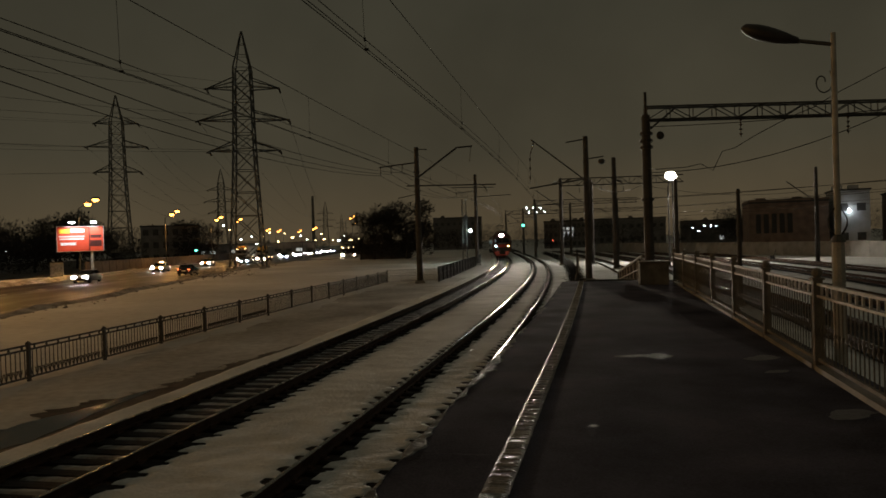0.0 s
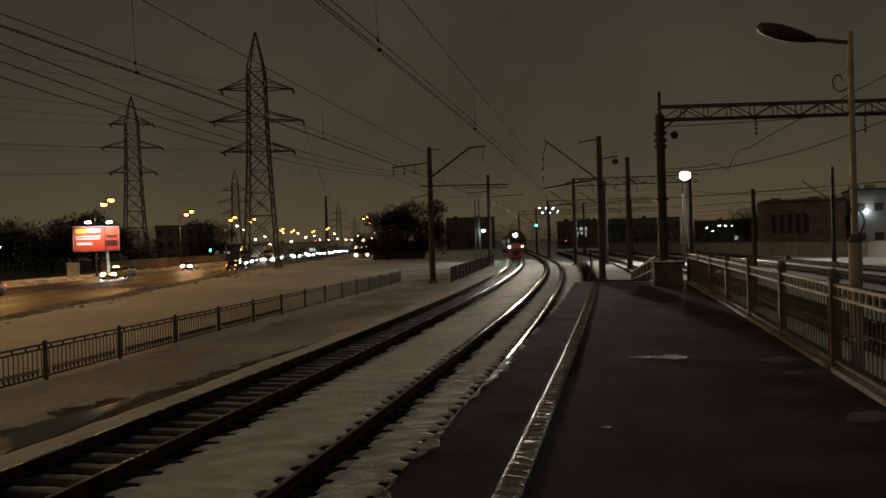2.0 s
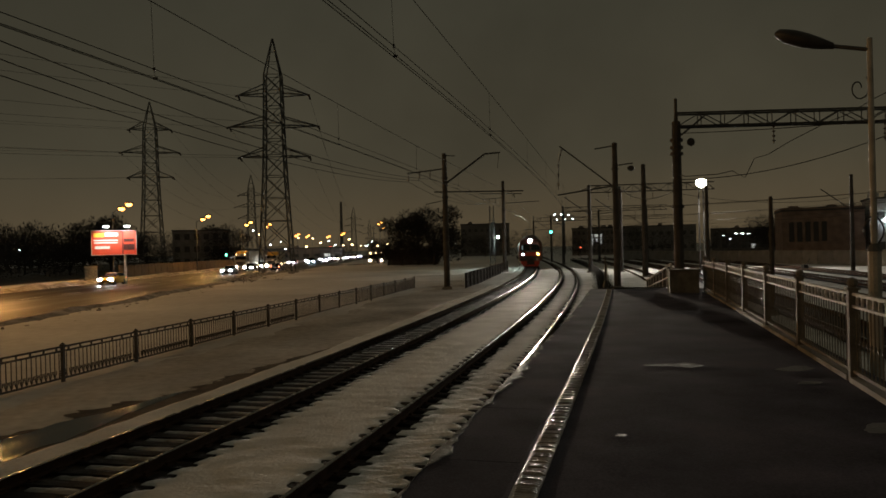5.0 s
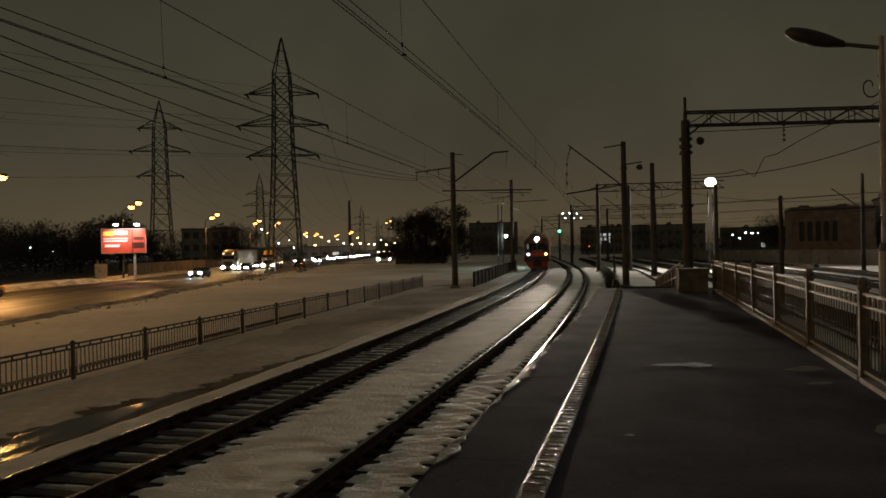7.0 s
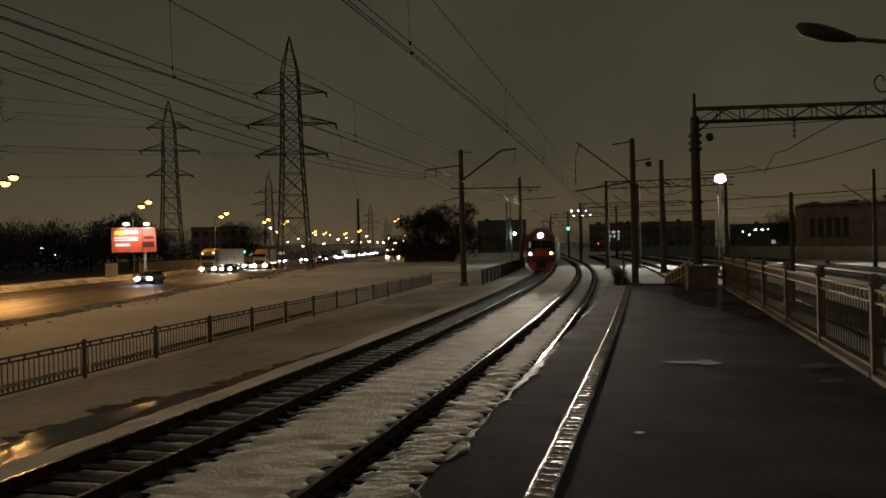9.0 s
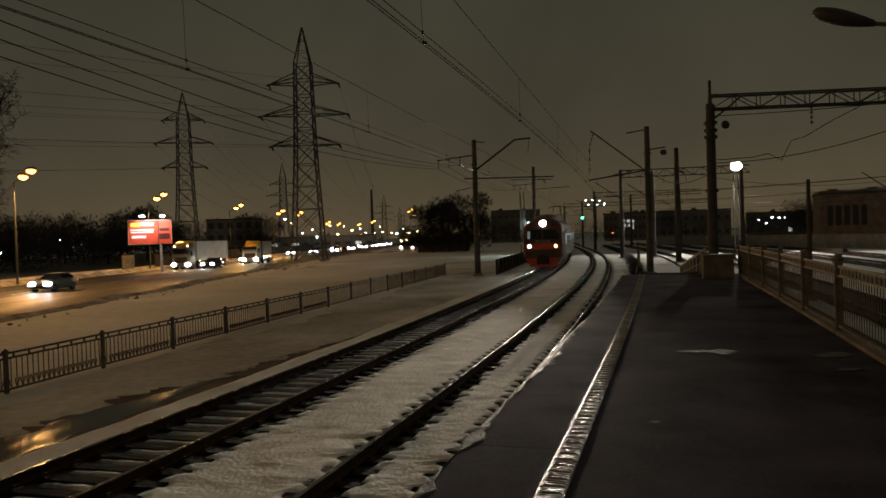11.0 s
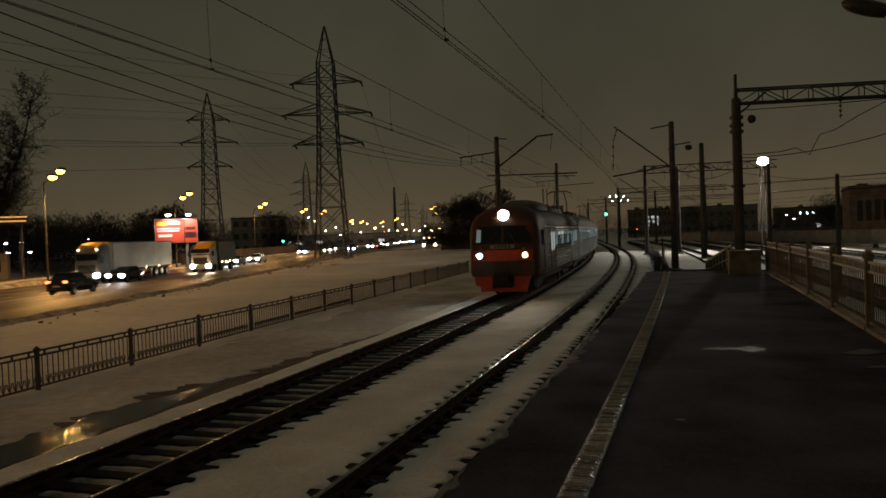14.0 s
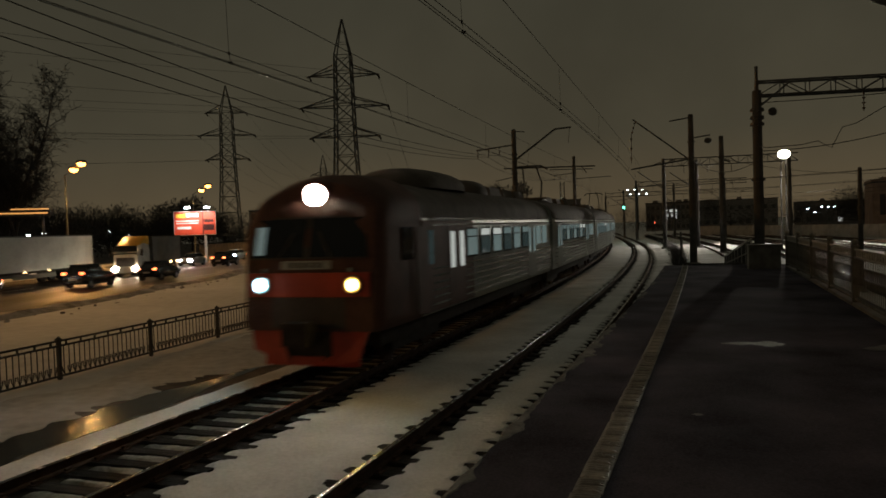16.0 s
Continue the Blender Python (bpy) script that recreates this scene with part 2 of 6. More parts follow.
# ---- mesh building ----
class Geo:
    """Collects vertices and faces for one mesh."""

    def __init__(self):
        self.v, self.f = [], []

    def box(self, x, y, z, sx, sy, sz, rz=0.0, taper=1.0):
        """A block centred on x, y that stands on z; its top may be smaller."""
        k, c, s = len(self.v), math.cos(rz), math.sin(rz)
        for zz, q in ((0, 1), (sz, taper)):
            for ux, uy in ((-1, -1), (1, -1), (1, 1), (-1, 1)):
                a, b = ux * sx / 2 * q, uy * sy / 2 * q
                self.v.append((x + a * c - b * s, y + a * s + b * c, z + zz))
        self.f += [tuple(k + i for i in q) for q in ((3, 2, 1, 0), (4, 5, 6, 7), (0, 1, 5, 4), (1, 2, 6, 5), (2, 3, 7, 6), (3, 0, 4, 7))]
        return self

    def tube(self, p, q, r, r2=None, n=6):
        p, q = Vector(p), Vector(q)
        d = (q - p).normalized()
        a = d.orthogonal().normalized()
        b = d.cross(a)
        k = len(self.v)
        for c, rr in ((p, r), (q, r if r2 is None else r2)):
            for i in range(n):
                w = 2 * math.pi * i / n
                self.v.append(tuple(c + (a * math.cos(w) + b * math.sin(w)) * rr))
        self.f += [(k + i, k + (i + 1) % n, k + n + (i + 1) % n, k + n + i) for i in range(n)]
        self.f += [tuple(k + n - 1 - i for i in range(n)), tuple(k + n + i for i in range(n))]
        return self

    def line(self, pts, r, n=4):
        pts = [Vector(p) for p in pts]
        rows = []
        for i, p in enumerate(pts):
            d = (pts[min(i + 1, len(pts) - 1)] - pts[max(i - 1, 0)]).normalized()
            a = d.cross(Vector((0.31, 0.11, 0.94))).normalized()
            b = d.cross(a)
            rows.append([p + (a * math.cos(2 * math.pi * j / n) + b * math.sin(2 * math.pi * j / n)) * r for j in range(n)])
        return self.grid(rows, close=True)

    def ball(self, c, r, sx=1.0, sy=1.0, sz=1.0, n=8, m=5):
        k = len(self.v)
        for j in range(m + 1):
            e = math.pi * j / m - math.pi / 2
            for i in range(n):
                w = 2 * math.pi * i / n
                self.v.append((c[0] + r * sx * math.cos(e) * math.cos(w), c[1] + r * sy * math.cos(e) * math.sin(w), c[2] + r * sz * math.sin(e)))
        self.f += [(k + j * n + i, k + j * n + (i + 1) % n, k + (j + 1) * n + (i + 1) % n, k + (j + 1) * n + i) for j in range(m) for i in range(n)]
        return self

    def grid(self, rows, close=False):
        """Skins a list of equally long rows of points."""
        k, n = len(self.v), len(rows[0])
        for row in rows:
            self.v += [tuple(p) for p in row]
        for j in range(len(rows) - 1):
            for i in range(n if close else n - 1):
                self.f.append((k + j * n + i, k + j * n + (i + 1) % n, k + (j + 1) * n + (i + 1) % n, k + (j + 1) * n + i))
        return self

    def poly(self, pts):
        k = len(self.v)
        self.v += [tuple(p) for p in pts]
        self.f.append(tuple(range(k, k + len(pts))))
        return self

    def mesh(self, name, material, smooth=False):
        me = bpy.data.meshes.new(name)
        me.from_pydata(self.v, [], self.f)
        me.materials.append(material)
        if smooth:
            me.polygons.foreach_set("use_smooth", [True] * len(me.polygons))
        me.update()
        return me


def part(name, geo, material, parent=None, label="", smooth=False, m=None):
    """One mesh object, from a Geo or a ready mesh, under its thing."""
    ob = new(name, geo if isinstance(geo, bpy.types.Mesh) else geo.mesh(name, material, smooth))
    ob.parent = parent
    if m is not None:
        ob.matrix_basis = m
    return tagged(ob, label)


def thing(name, label, category, group="", m=None):
    ob = tagged(new(name), label, category, group)
    if m is not None:
        ob.matrix_basis = m
    return ob


def setting(name, geo, material, label, category, smooth=False):
    return tagged(part(name, geo, material, None, label, smooth), "", category, "", "structure")


# ---- the line of the two tracks ----
def bend(s):
    """Heading of the first track, s metres along it."""
    u = min(max(s, 0), 140) / 50
    return 0.271 - 0.0394 * u - 0.0441 * u * u / 2 + 0.0172 * u ** 3 / 3


LINE = {}
_x, _y = -6.781, 6.0
for _i in range(0, 1001):
    LINE[_i] = (_x, _y, bend(_i * 0.5))
    _h = bend(_i * 0.5 + 0.25)
    _x, _y = _x + 0.5 * math.sin(_h), _y + 0.5 * math.cos(_h)


def along(s, off=0.0, z=0.0):
    """A point s metres along the first track, off metres to its right."""
    if s <= 0:
        x, y, h = LINE[0]
        x, y = x + s * math.sin(h), y + s * math.cos(h)
    else:
        i = min(int(s * 2), 999)
        q = s * 2 - i
        (x0, y0, h0), (x1, y1, h1) = LINE[i], LINE[i + 1]
        x, y, h = x0 + (x1 - x0) * q, y0 + (y1 - y0) * q, h0 + (h1 - h0) * q
    return Vector((x + off * math.cos(h), y - off * math.sin(h), z))


def spread(s):
    """Distance between the two tracks."""
    return 4.45 + 0.3 * min(max(s / 60, 0), 1)


def ragged(x, y, k=1.0):
    return noise.noise(Vector((x * k, y * k, 3.7)))


# ---- ground, road, track beds ----
def make_ground():
    xs = [-2500, -900, -400, -220, -140, -100, -80, -60, -50, -44] + [-43 + i for i in range(0, 58)] + [18, 24, 32, 45, 70, 110, 180, 320, 800, 2500]
    ys = [-800, -200, -60, -20, -5] + list(range(0, 80)) + list(range(80, 150, 3)) + [160, 180, 220, 280, 400, 600, 900, 1500, 3500]
    rows = []
    for y in ys:
        row = []
        for x in xs:
            z = -0.3
            if -23 < x < 5 + 0.2 * y and y < 400 and x < -8 + 0.22 * (y - 20) - 1:
                e = min(1, (x + 23) / 2)
                z += e * (0.10 * ragged(x, y, 0.16) + 0.05 * ragged(x, y, 0.6) + 0.05)
            elif x < -44 and x > -140:
                z += 0.25 + 0.3 * ragged(x, y, 0.05)
            row.append((x, y, z))
        rows.append(row)
    setting("ground", Geo().grid(rows), FIELD, "uneven old snow over flat ground under sodium light", "ground", True)


    sx = [-140, -100, -80, -60, -50]
    scrub = [[(x, y, -0.03 + 0.3 * ragged(x, y, 0.05)) for x in sx] for y in ys if -60 <= y <= 400]
    setting("scrub", Geo().grid(scrub), EARTH, "dark scrubby ground with little snow beyond the road", "ground", True)


    rnd = random.Random(4)
    g = Geo()
    for i in range(130):
        x, y = -22.6 + abs(rnd.gauss(0, 1.6)), rnd.uniform(20, 110)
        x -= 0 if y < 40 else min(3.0, (y - 40) * 0.05)
        r = rnd.uniform(0.03, 0.06) + 0.09 * rnd.random() ** 3
        g.ball((x, y, -0.24), r, rnd.uniform(0.7, 1.6), rnd.uniform(0.7, 1.6), rnd.uniform(0.4, 0.9), 6, 4)
    clods = setting("snow_clods", g, GREYSNOW, "scattered dirty clods of ploughed snow on the verge", "snow")
    clods["kind"] = "stuff"


def lumps(x, y):
    """Trodden clumps about a hand wide."""
    return noise.noise(Vector((x * 3.0, y * 8.0, 0.0))) + 0.7 * noise.noise(Vector((x * 5.0, y * 15.0, 3.0)))


def strip(f0, f1, s0, s1, step, z0, z1, cols=4, wob=0.02, lump=0.0, fine=1):
    """A carpet along the track between two offsets, thin at its edges."""
    rows, s = [], s0
    k = n = round(s0 / step)
    n *= fine
    while s <= s1:
        a, b = f0(s, k), f1(s, k)
        row = []
        for i in range(cols + 1):
            q = i / cols
            off = a + (b - a) * q
            p = along(s, off)
            row.append((p.x, p.y, (z0 if i in (0, cols) else z1) + (0 if i in (0, cols) else wob * ragged(p.x, p.y, 2.2) + (lump * lumps(p.x, p.y) if lump else 0))))
        rows.append(row)
        n += 1
        k = n // fine
        s += step / fine
    return Geo().grid(rows)


def tooth(k, crib, over):
    q = k % 8
    return over if q in (0, 1, 2) else (0.4 * over + 0.6 * crib if q in (7, 3) else crib + 0.08 * math.sin((k // 8) * 4.7))


def make_road():
    rows = []
    for y in (-150, -40, 0, 20, 40, 60, 80, 100, 130, 160, 200, 260, 340, 500):
        e = -23.0 if y < 40 else (-23.0 - (y - 40) * 0.05 if y < 100 else -26.0)
        rows.append([(-43.5, y, -0.29), (-34, y, -0.25), (e, y, -0.29)])
    setting("road", Geo().grid(rows), ROADTOP, "wide wet road, brown with salted slush", "road", True)
    side = Geo().grid([[(-26, 172, -0.285), (-26, 186, -0.285)], [(-4, 172, -0.285), (-4, 186, -0.285)]])
    setting("side_road", side, ROADTOP, "wet side road crossing the snow field", "road")
    g = Geo()
    for i in range(-4, 60):
        g.box(-34.6, i * 7.0, -0.252, 0.15, 3.4, 0.008)
    ob = setting("lane_marking", g, ROADLINE, "worn broken white lane line on the road", "road marking")
    ob["kind"] = "stuff"
    for nm, x0, w, h, lab in (("snow_bank_near", -23.0, 2.2, 0.30, "low ragged bank of dirty ploughed snow beside the road"),
                              ("snow_bank_far", -45.0, 2.6, 0.55, "ragged bank of dirty ploughed snow beyond the road")):
        rows = []
        for i in range(0, 420):
            y = -20 + i * 0.6
            bx = x0 - ((y - 40) * 0.05 if 40 < y < 100 else 3.0 if y >= 100 else 0) * (1 if nm.endswith("near") else 0)
            bx += 0.9 * ragged(x0, y, 0.11) + 0.35 * ragged(x0, y, 0.7)
            hh = h * (0.5 + 0.8 * abs(ragged(x0 + 9, y, 0.35)))
            rows.append([(bx - w / 2, y, -0.36), (bx - w * 0.25, y, -0.3 + hh * 0.8), (bx + w * 0.1, y, -0.3 + hh), (bx + w / 2, y, -0.36)])
        setting(nm, Geo().grid(rows), SLUSH, lab, "snow bank")


def sweep(off_f, prof, s0, s1, step):
    rows, s = [], s0
    while s <= s1 + 1e-6:
        rows.append([along(s, off_f(s) + u, z) for u, z in prof])
        s += step
    return Geo().grid(rows, close=True)


FOOT = [(-0.07, -0.18), (0.07, -0.18), (0.07, -0.165), (0.012, -0.14), (0.012, -0.035), (0.034, -0.032), (0.034, -0.006), (-0.034, -0.006), (-0.034, -0.032), (-0.012, -0.035), (-0.012, -0.14), (-0.07, -0.165)]
CROWN = [(-0.036, -0.012), (0.036, -0.012), (0.036, -0.004), (0.026, 0.0), (-0.026, 0.0), (-0.036, -0.004)]


def make_tracks():
    rows = []
    for i in range(-60, 460):
        s = i * 0.6
        w = spread(s) + 2.2
        rows.append([along(s, -2.35, -0.5), along(s, -1.85, -0.235), along(s, w / 2, -0.235), along(s, w, -0.235), along(s, w + 0.3, -0.5)])
    setting("track_bed", Geo().grid(rows), BALLAST, "dark wet ballast of two railway tracks", "track bed")
    sleeper = Geo().box(0, 0, -0.36, 2.72, 0.25, 0.188).mesh("sleeper", TIMBER)
    plate = Geo().box(0, 0, -0.172, 0.36, 0.16, 0.014).box(-0.11, 0, -0.16, 0.05, 0.1, 0.04).box(0.11, 0, -0.16, 0.05, 0.1, 0.04)
    plate_me = plate.mesh("rail_fastening", RUST)
    for n, (lab, base) in enumerate((("railway track with bare dark sleepers in thin snow", lambda s: 0.0), ("railway track beside the platform, half buried in snow", lambda s: spread(s)))):
        tr = thing("railway_track", lab, "railway track", "railway tracks")
        for sd in (-0.797, 0.797):
            f = lambda s, b=base, d=sd: b(s) + d
            rail = part("rail", sweep(f, FOOT, -30, 260, 0.5), RUST, tr)
            part("rail_head", sweep(f, CROWN, -30, 260, 0.5), STEEL, rail, "polished running surface of a rail")
        rest = Geo()
        for k in range(-40, 330):
            s = (k * 4 + 0.5) * 0.1375
            p, h = along(s, base(s)), bend(s)
            jit = 0.03 * math.sin(k * 12.9)
            if -3 < s < 62:
                m = Matrix.Translation(p) @ Matrix.Rotation(-h + jit * 0.5, 4, "Z")
                sl = part("sleeper", sleeper, TIMBER, tr, m=m)
                if s < 24:
                    for sx in (-0.797, 0.797):
                        part("rail_fastening", plate_me, RUST, sl, m=Matrix.Translation((sx, 0, 0)))
            else:
                rest.box(p.x, p.y, -0.36, 2.72, 0.25, 0.188, -h)
        tagged(part("sleeper", rest, TIMBER, tr), kind="stuff")
    st = 0.06875
    r2 = lambda s, k: 0.10 * ragged(s, k * 0.01, 1.3) + 0.05 * ragged(s * 3, 5, 1.0)
    top, mid = -0.205, -0.155
    bits = [("snow_left_of_track", lambda s, k: -1.95 - 0.25 * ragged(s, 1, 0.3), lambda s, k: -tooth(k, 0.96, 0.98) + 0.3 * r2(s, k), -0.29, -0.15),
            ("snow_between_tracks", lambda s, k: tooth(k, 1.13, 1.36) + 0.7 * r2(s, k), lambda s, k: spread(s) - tooth(k, 0.97, 1.10) + r2(s, k + 90), top, mid),
            # snow held back at the left rail: dark gap stands for the rail's shadow
            ("snow_between_rails", lambda s, k: spread(s) - tooth(k, 0.50, 0.34) + 0.6 * r2(s, k), lambda s, k: spread(s) + tooth(k, 0.60, 0.40) + 0.3 * r2(s, k + 70), top, -0.151),
            ("snow_along_platform", lambda s, k: spread(s) + tooth(k, 0.98, 1.16) + r2(s, k), lambda s, k: spread(s) + 2.5, top, -0.12)]
    for nm, a, b, z0, z1 in bits:
        setting(nm, strip(a, b, -11, 95, st, z0, z1, 14, 0.02, 0.008 if z1 == -0.151 else 0.004, 2), SNOW, "thin trodden snow lying along the railway track", "snow", True)
        setting(nm, strip(a, b, 95, 190, st * 2, z0, z1), SNOW, "thin trodden snow lying along the far track", "snow", True)
    # bars of thin snow in the cribs between the bare sleepers
    g = Geo()
    rnd = random.Random(7)
    for k in range(-20, 345):
        sc = 0.06875 * (8 * k + 5)
        lo, hi = -0.60 + abs(rnd.gauss(0, 0.07)), 0.68 - abs(rnd.gauss(0, 0.04))
        full = 0.115 + rnd.uniform(-0.035, 0.04)
        cols = 12
        rows = []
        for u in (-1.0, -0.6, 0.0, 0.6, 1.0):
            row = []
            for i in range(cols + 1):
                x = lo + (hi - lo) * i / cols
                taper = min(1.0, 0.45 + 2.4 * min(i, cols - i) / cols)
                half = full * taper * max(0.15, 1 + 0.5 * ragged(sc * 7 + u, x * 4, 1.0) + 0.5 * ragged(sc * 0.9, x * 2.2 + 7, 1.0))
                edge_on = abs(u) == 1.0 or i in (0, cols)
                row.append(along(sc + u * half, x, -0.232 if edge_on else -0.176 + 0.012 * ragged(sc * 3, x * 6, 1.3)))
            rows.append(row)
        g.grid(rows)
    bars = setting("snow_between_rails", g, CRIBSNOW, "thin bars of old snow between bare sleepers", "snow", True)
    bars["kind"] = "stuff"
    verge = strip(lambda s, k: spread(s) + 1.8, lambda s, k: spread(s) + 9 + 0 * s, 27.5, 180, 1.0, -0.26, -0.16, 6, 0.08)
    setting("snow_verge", verge, SNOW, "untouched snow beside the track past the platform end", "snow", True)


def make_puddle():
    a, b = [], []
    for i in range(0, 148):
        s = -6 + i * 0.15
        e = math.sin(math.pi * min(1, max(0, (s + 4) / 16)))
        c = -2.62 - 0.12 * ragged(s, 3, 0.5)
        w = max(0.01, 0.6 * e * (1 + 0.7 * ragged(s, 8, 0.8) + 0.3 * ragged(s, 1, 2.5)))
        a.append(along(s, c - 1.45 * w, -0.214))
        b.append(along(s, c + w * 0.9, -0.214))
    setting("puddle", Geo().grid([a, b]), WATER, "dark long puddle of meltwater between fence and track", "puddle")
    rows = []
    for i in range(0, 216):
        s = -10 + i * 0.14
        e = math.sin(math.pi * min(1, max(0, (s + 10) / 30)))
        wl3 = -2.0 - 1.9 * e * (0.75 + 0.45 * ragged(s, 2, 0.6) + 0.3 * ragged(s, 5, 1.7) + 0.22 * ragged(s, 9, 4.5) + 0.12 * ragged(s, 13, 11.0))
        rows.append([along(s, wl3, -0.228), along(s, wl3 * 0.6 - 0.8, -0.220), along(s, wl3 * 0.3 - 1.4, -0.220), along(s, -1.96 + 0.1 * ragged(s, 4, 0.9), -0.226)])
    path = strip(lambda s, k: -1.9, lambda s, k: -6.6 - 0.022 * max(s, 0) + 0.3 * ragged(s, 7, 0.4), -14, 62, 0.5, -0.25, -0.238, 8, 0.012)
    setting("trodden_strip", path, PATH, "trampled wet snow between fence and track", "snow", True)
    setting("bare_earth", Geo().grid(rows), EARTH, "wet bare earth and slush beside the track", "ground")


# ---- platform ----
PZ = 1.4


def edge(s, off=0.0, z=PZ):
    return along(s, spread(s) + 2.12 + 0.006 * max(s, 0) + off, z)


def lip(s):
    """The edge slabs lean out a little where the platform is oldest."""
    return 0.13 * min(1.0, max(0.0, 1 - (s - 4) / 13))


def make_platform():
    S = [-40 + i * 1.0 for i in range(0, 66)] + [25.7]
    g = Geo().grid([[edge(s, 0.12, -0.5), edge(s, 0.12, 1.2), edge(s, 4.6, 1.2), edge(s, 4.6, -0.5)] for s in S])
    e = S[-1]
    g.poly([edge(e, 0.12, -0.5), edge(e, 4.6, -0.5), edge(e, 4.6, 1.2), edge(e, 0.12, 1.2)])
    body = setting("platform", g, CONCRETE, "high concrete railway platform with a dark asphalt top", "platform")
    for i in range(-20, 13):
        slab = Geo()
        a, b = i * 2.0 + 0.003, i * 2.0 + 1.997
        k = len(slab.v)
        slab.v += [tuple(edge(q, o, z)) for z in (1.2, PZ - 0.006) for q, o in ((a, -lip(a)), (b, -lip(b)), (b, 0.626), (a, 0.626))]
        slab.f += [tuple(k + j for j in q) for q in ((0, 1, 2, 3), (7, 6, 5, 4), (4, 5, 1, 0), (5, 6, 2, 1), (6, 7, 3, 2), (7, 4, 0, 3))]
        part("edge_slab", slab, ASPHALT, body)
    top = Geo().grid([[edge(s, 0.63, 1.2), edge(s, 0.63, PZ), edge(s, 1.6, PZ + 0.01), edge(s, 3, PZ + 0.012), edge(s, 4.6, PZ), edge(s, 4.6, 1.2)] for s in S])
    top.poly([edge(e, 0.63, 1.2), edge(e, 4.6, 1.2), edge(e, 4.6, PZ), edge(e, 3, PZ + 0.012), edge(e, 1.6, PZ + 0.01), edge(e, 0.63, PZ)])
    part("asphalt_top", top, ASPHALT, body, "damp dark asphalt surface")
    tile = Geo().box(0, 0, 0, 0.2, 0.292, 0.012)
    for i in range(6):
        tile.box(0.004 * (i % 2), -0.122 + i * 0.049, 0.010, 0.19, 0.028, 0.017 - 0.004 * (i % 3), 0.05 * math.sin(i * 2.3), 0.6)
    tile_me = tile.mesh("guide_tile", TILE)
    for i in range(-14, 85):
        s = i * 0.3
        p = edge(s, 0.78, PZ + 0.004)
        part("guide_tile", tile_me, TILE, body, m=Matrix.Translation(p) @ Matrix.Rotation(-bend(s) + 0.03 * math.sin(i * 7.1), 4, "Z") @ Matrix.Rotation(0.035 * math.sin(i * 3.7), 4, "X") @ Matrix.Rotation(0.03 * math.sin(i * 5.3), 4, "Y"))
    base = lambda s: spread(s) + 2.12 + 0.006 * max(s, 0) - lip(s)
    cover = lambda s: max(0.0, min(1.0, 0.3 + 1.3 * ragged(s, 2, 0.8) + 0.7 * ragged(s, 9, 2.6)))
    rim = strip(lambda s, k: base(s) - 0.05 * cover(s) * (1 + 0.6 * ragged(s, 6, 4.0)), lambda s, k: base(s) + 0.13 * cover(s) * (1 + 0.9 * ragged(s, 4, 6.0)), -8, 25.5, 0.05, PZ - 0.01, PZ + 0.0, 8, 0.005, 0.005)
    setting("ice_rim", rim, RIMICE, "ragged patches of trodden ice along the platform edge", "ice", True)
    for x, y, w, d, a in ((3.70, 10.42, 0.5, 0.42, 0.1), (3.35, 10.5, 0.5, 0.22, 0.05), (5.0, 9.9, 0.55, 0.35, 0.5), (4.25, 6.7, 0.6, 0.3, 0.4), (1.75, 6.7, 0.10, 0.08, 0.2), (4.7, 8.9, 0.3, 0.2, 0.2)):
        pts = []
        for i in range(18):
            w0 = 2 * math.pi * i / 18
            q = 0.5 * (1 + 0.5 * ragged(math.cos(w0) * 1.4 + x, math.sin(w0) * 1.4 + y, 1.5))
            ux, uy = w * q * math.cos(w0), d * q * math.sin(w0)
            pts.append((x + ux * math.cos(a) - uy * math.sin(a), y + ux * math.sin(a) + uy * math.cos(a), PZ + 0.018))
        setting("ice_patch", Geo().poly(pts), ICE, "small patch of trodden ice on the platform", "ice")


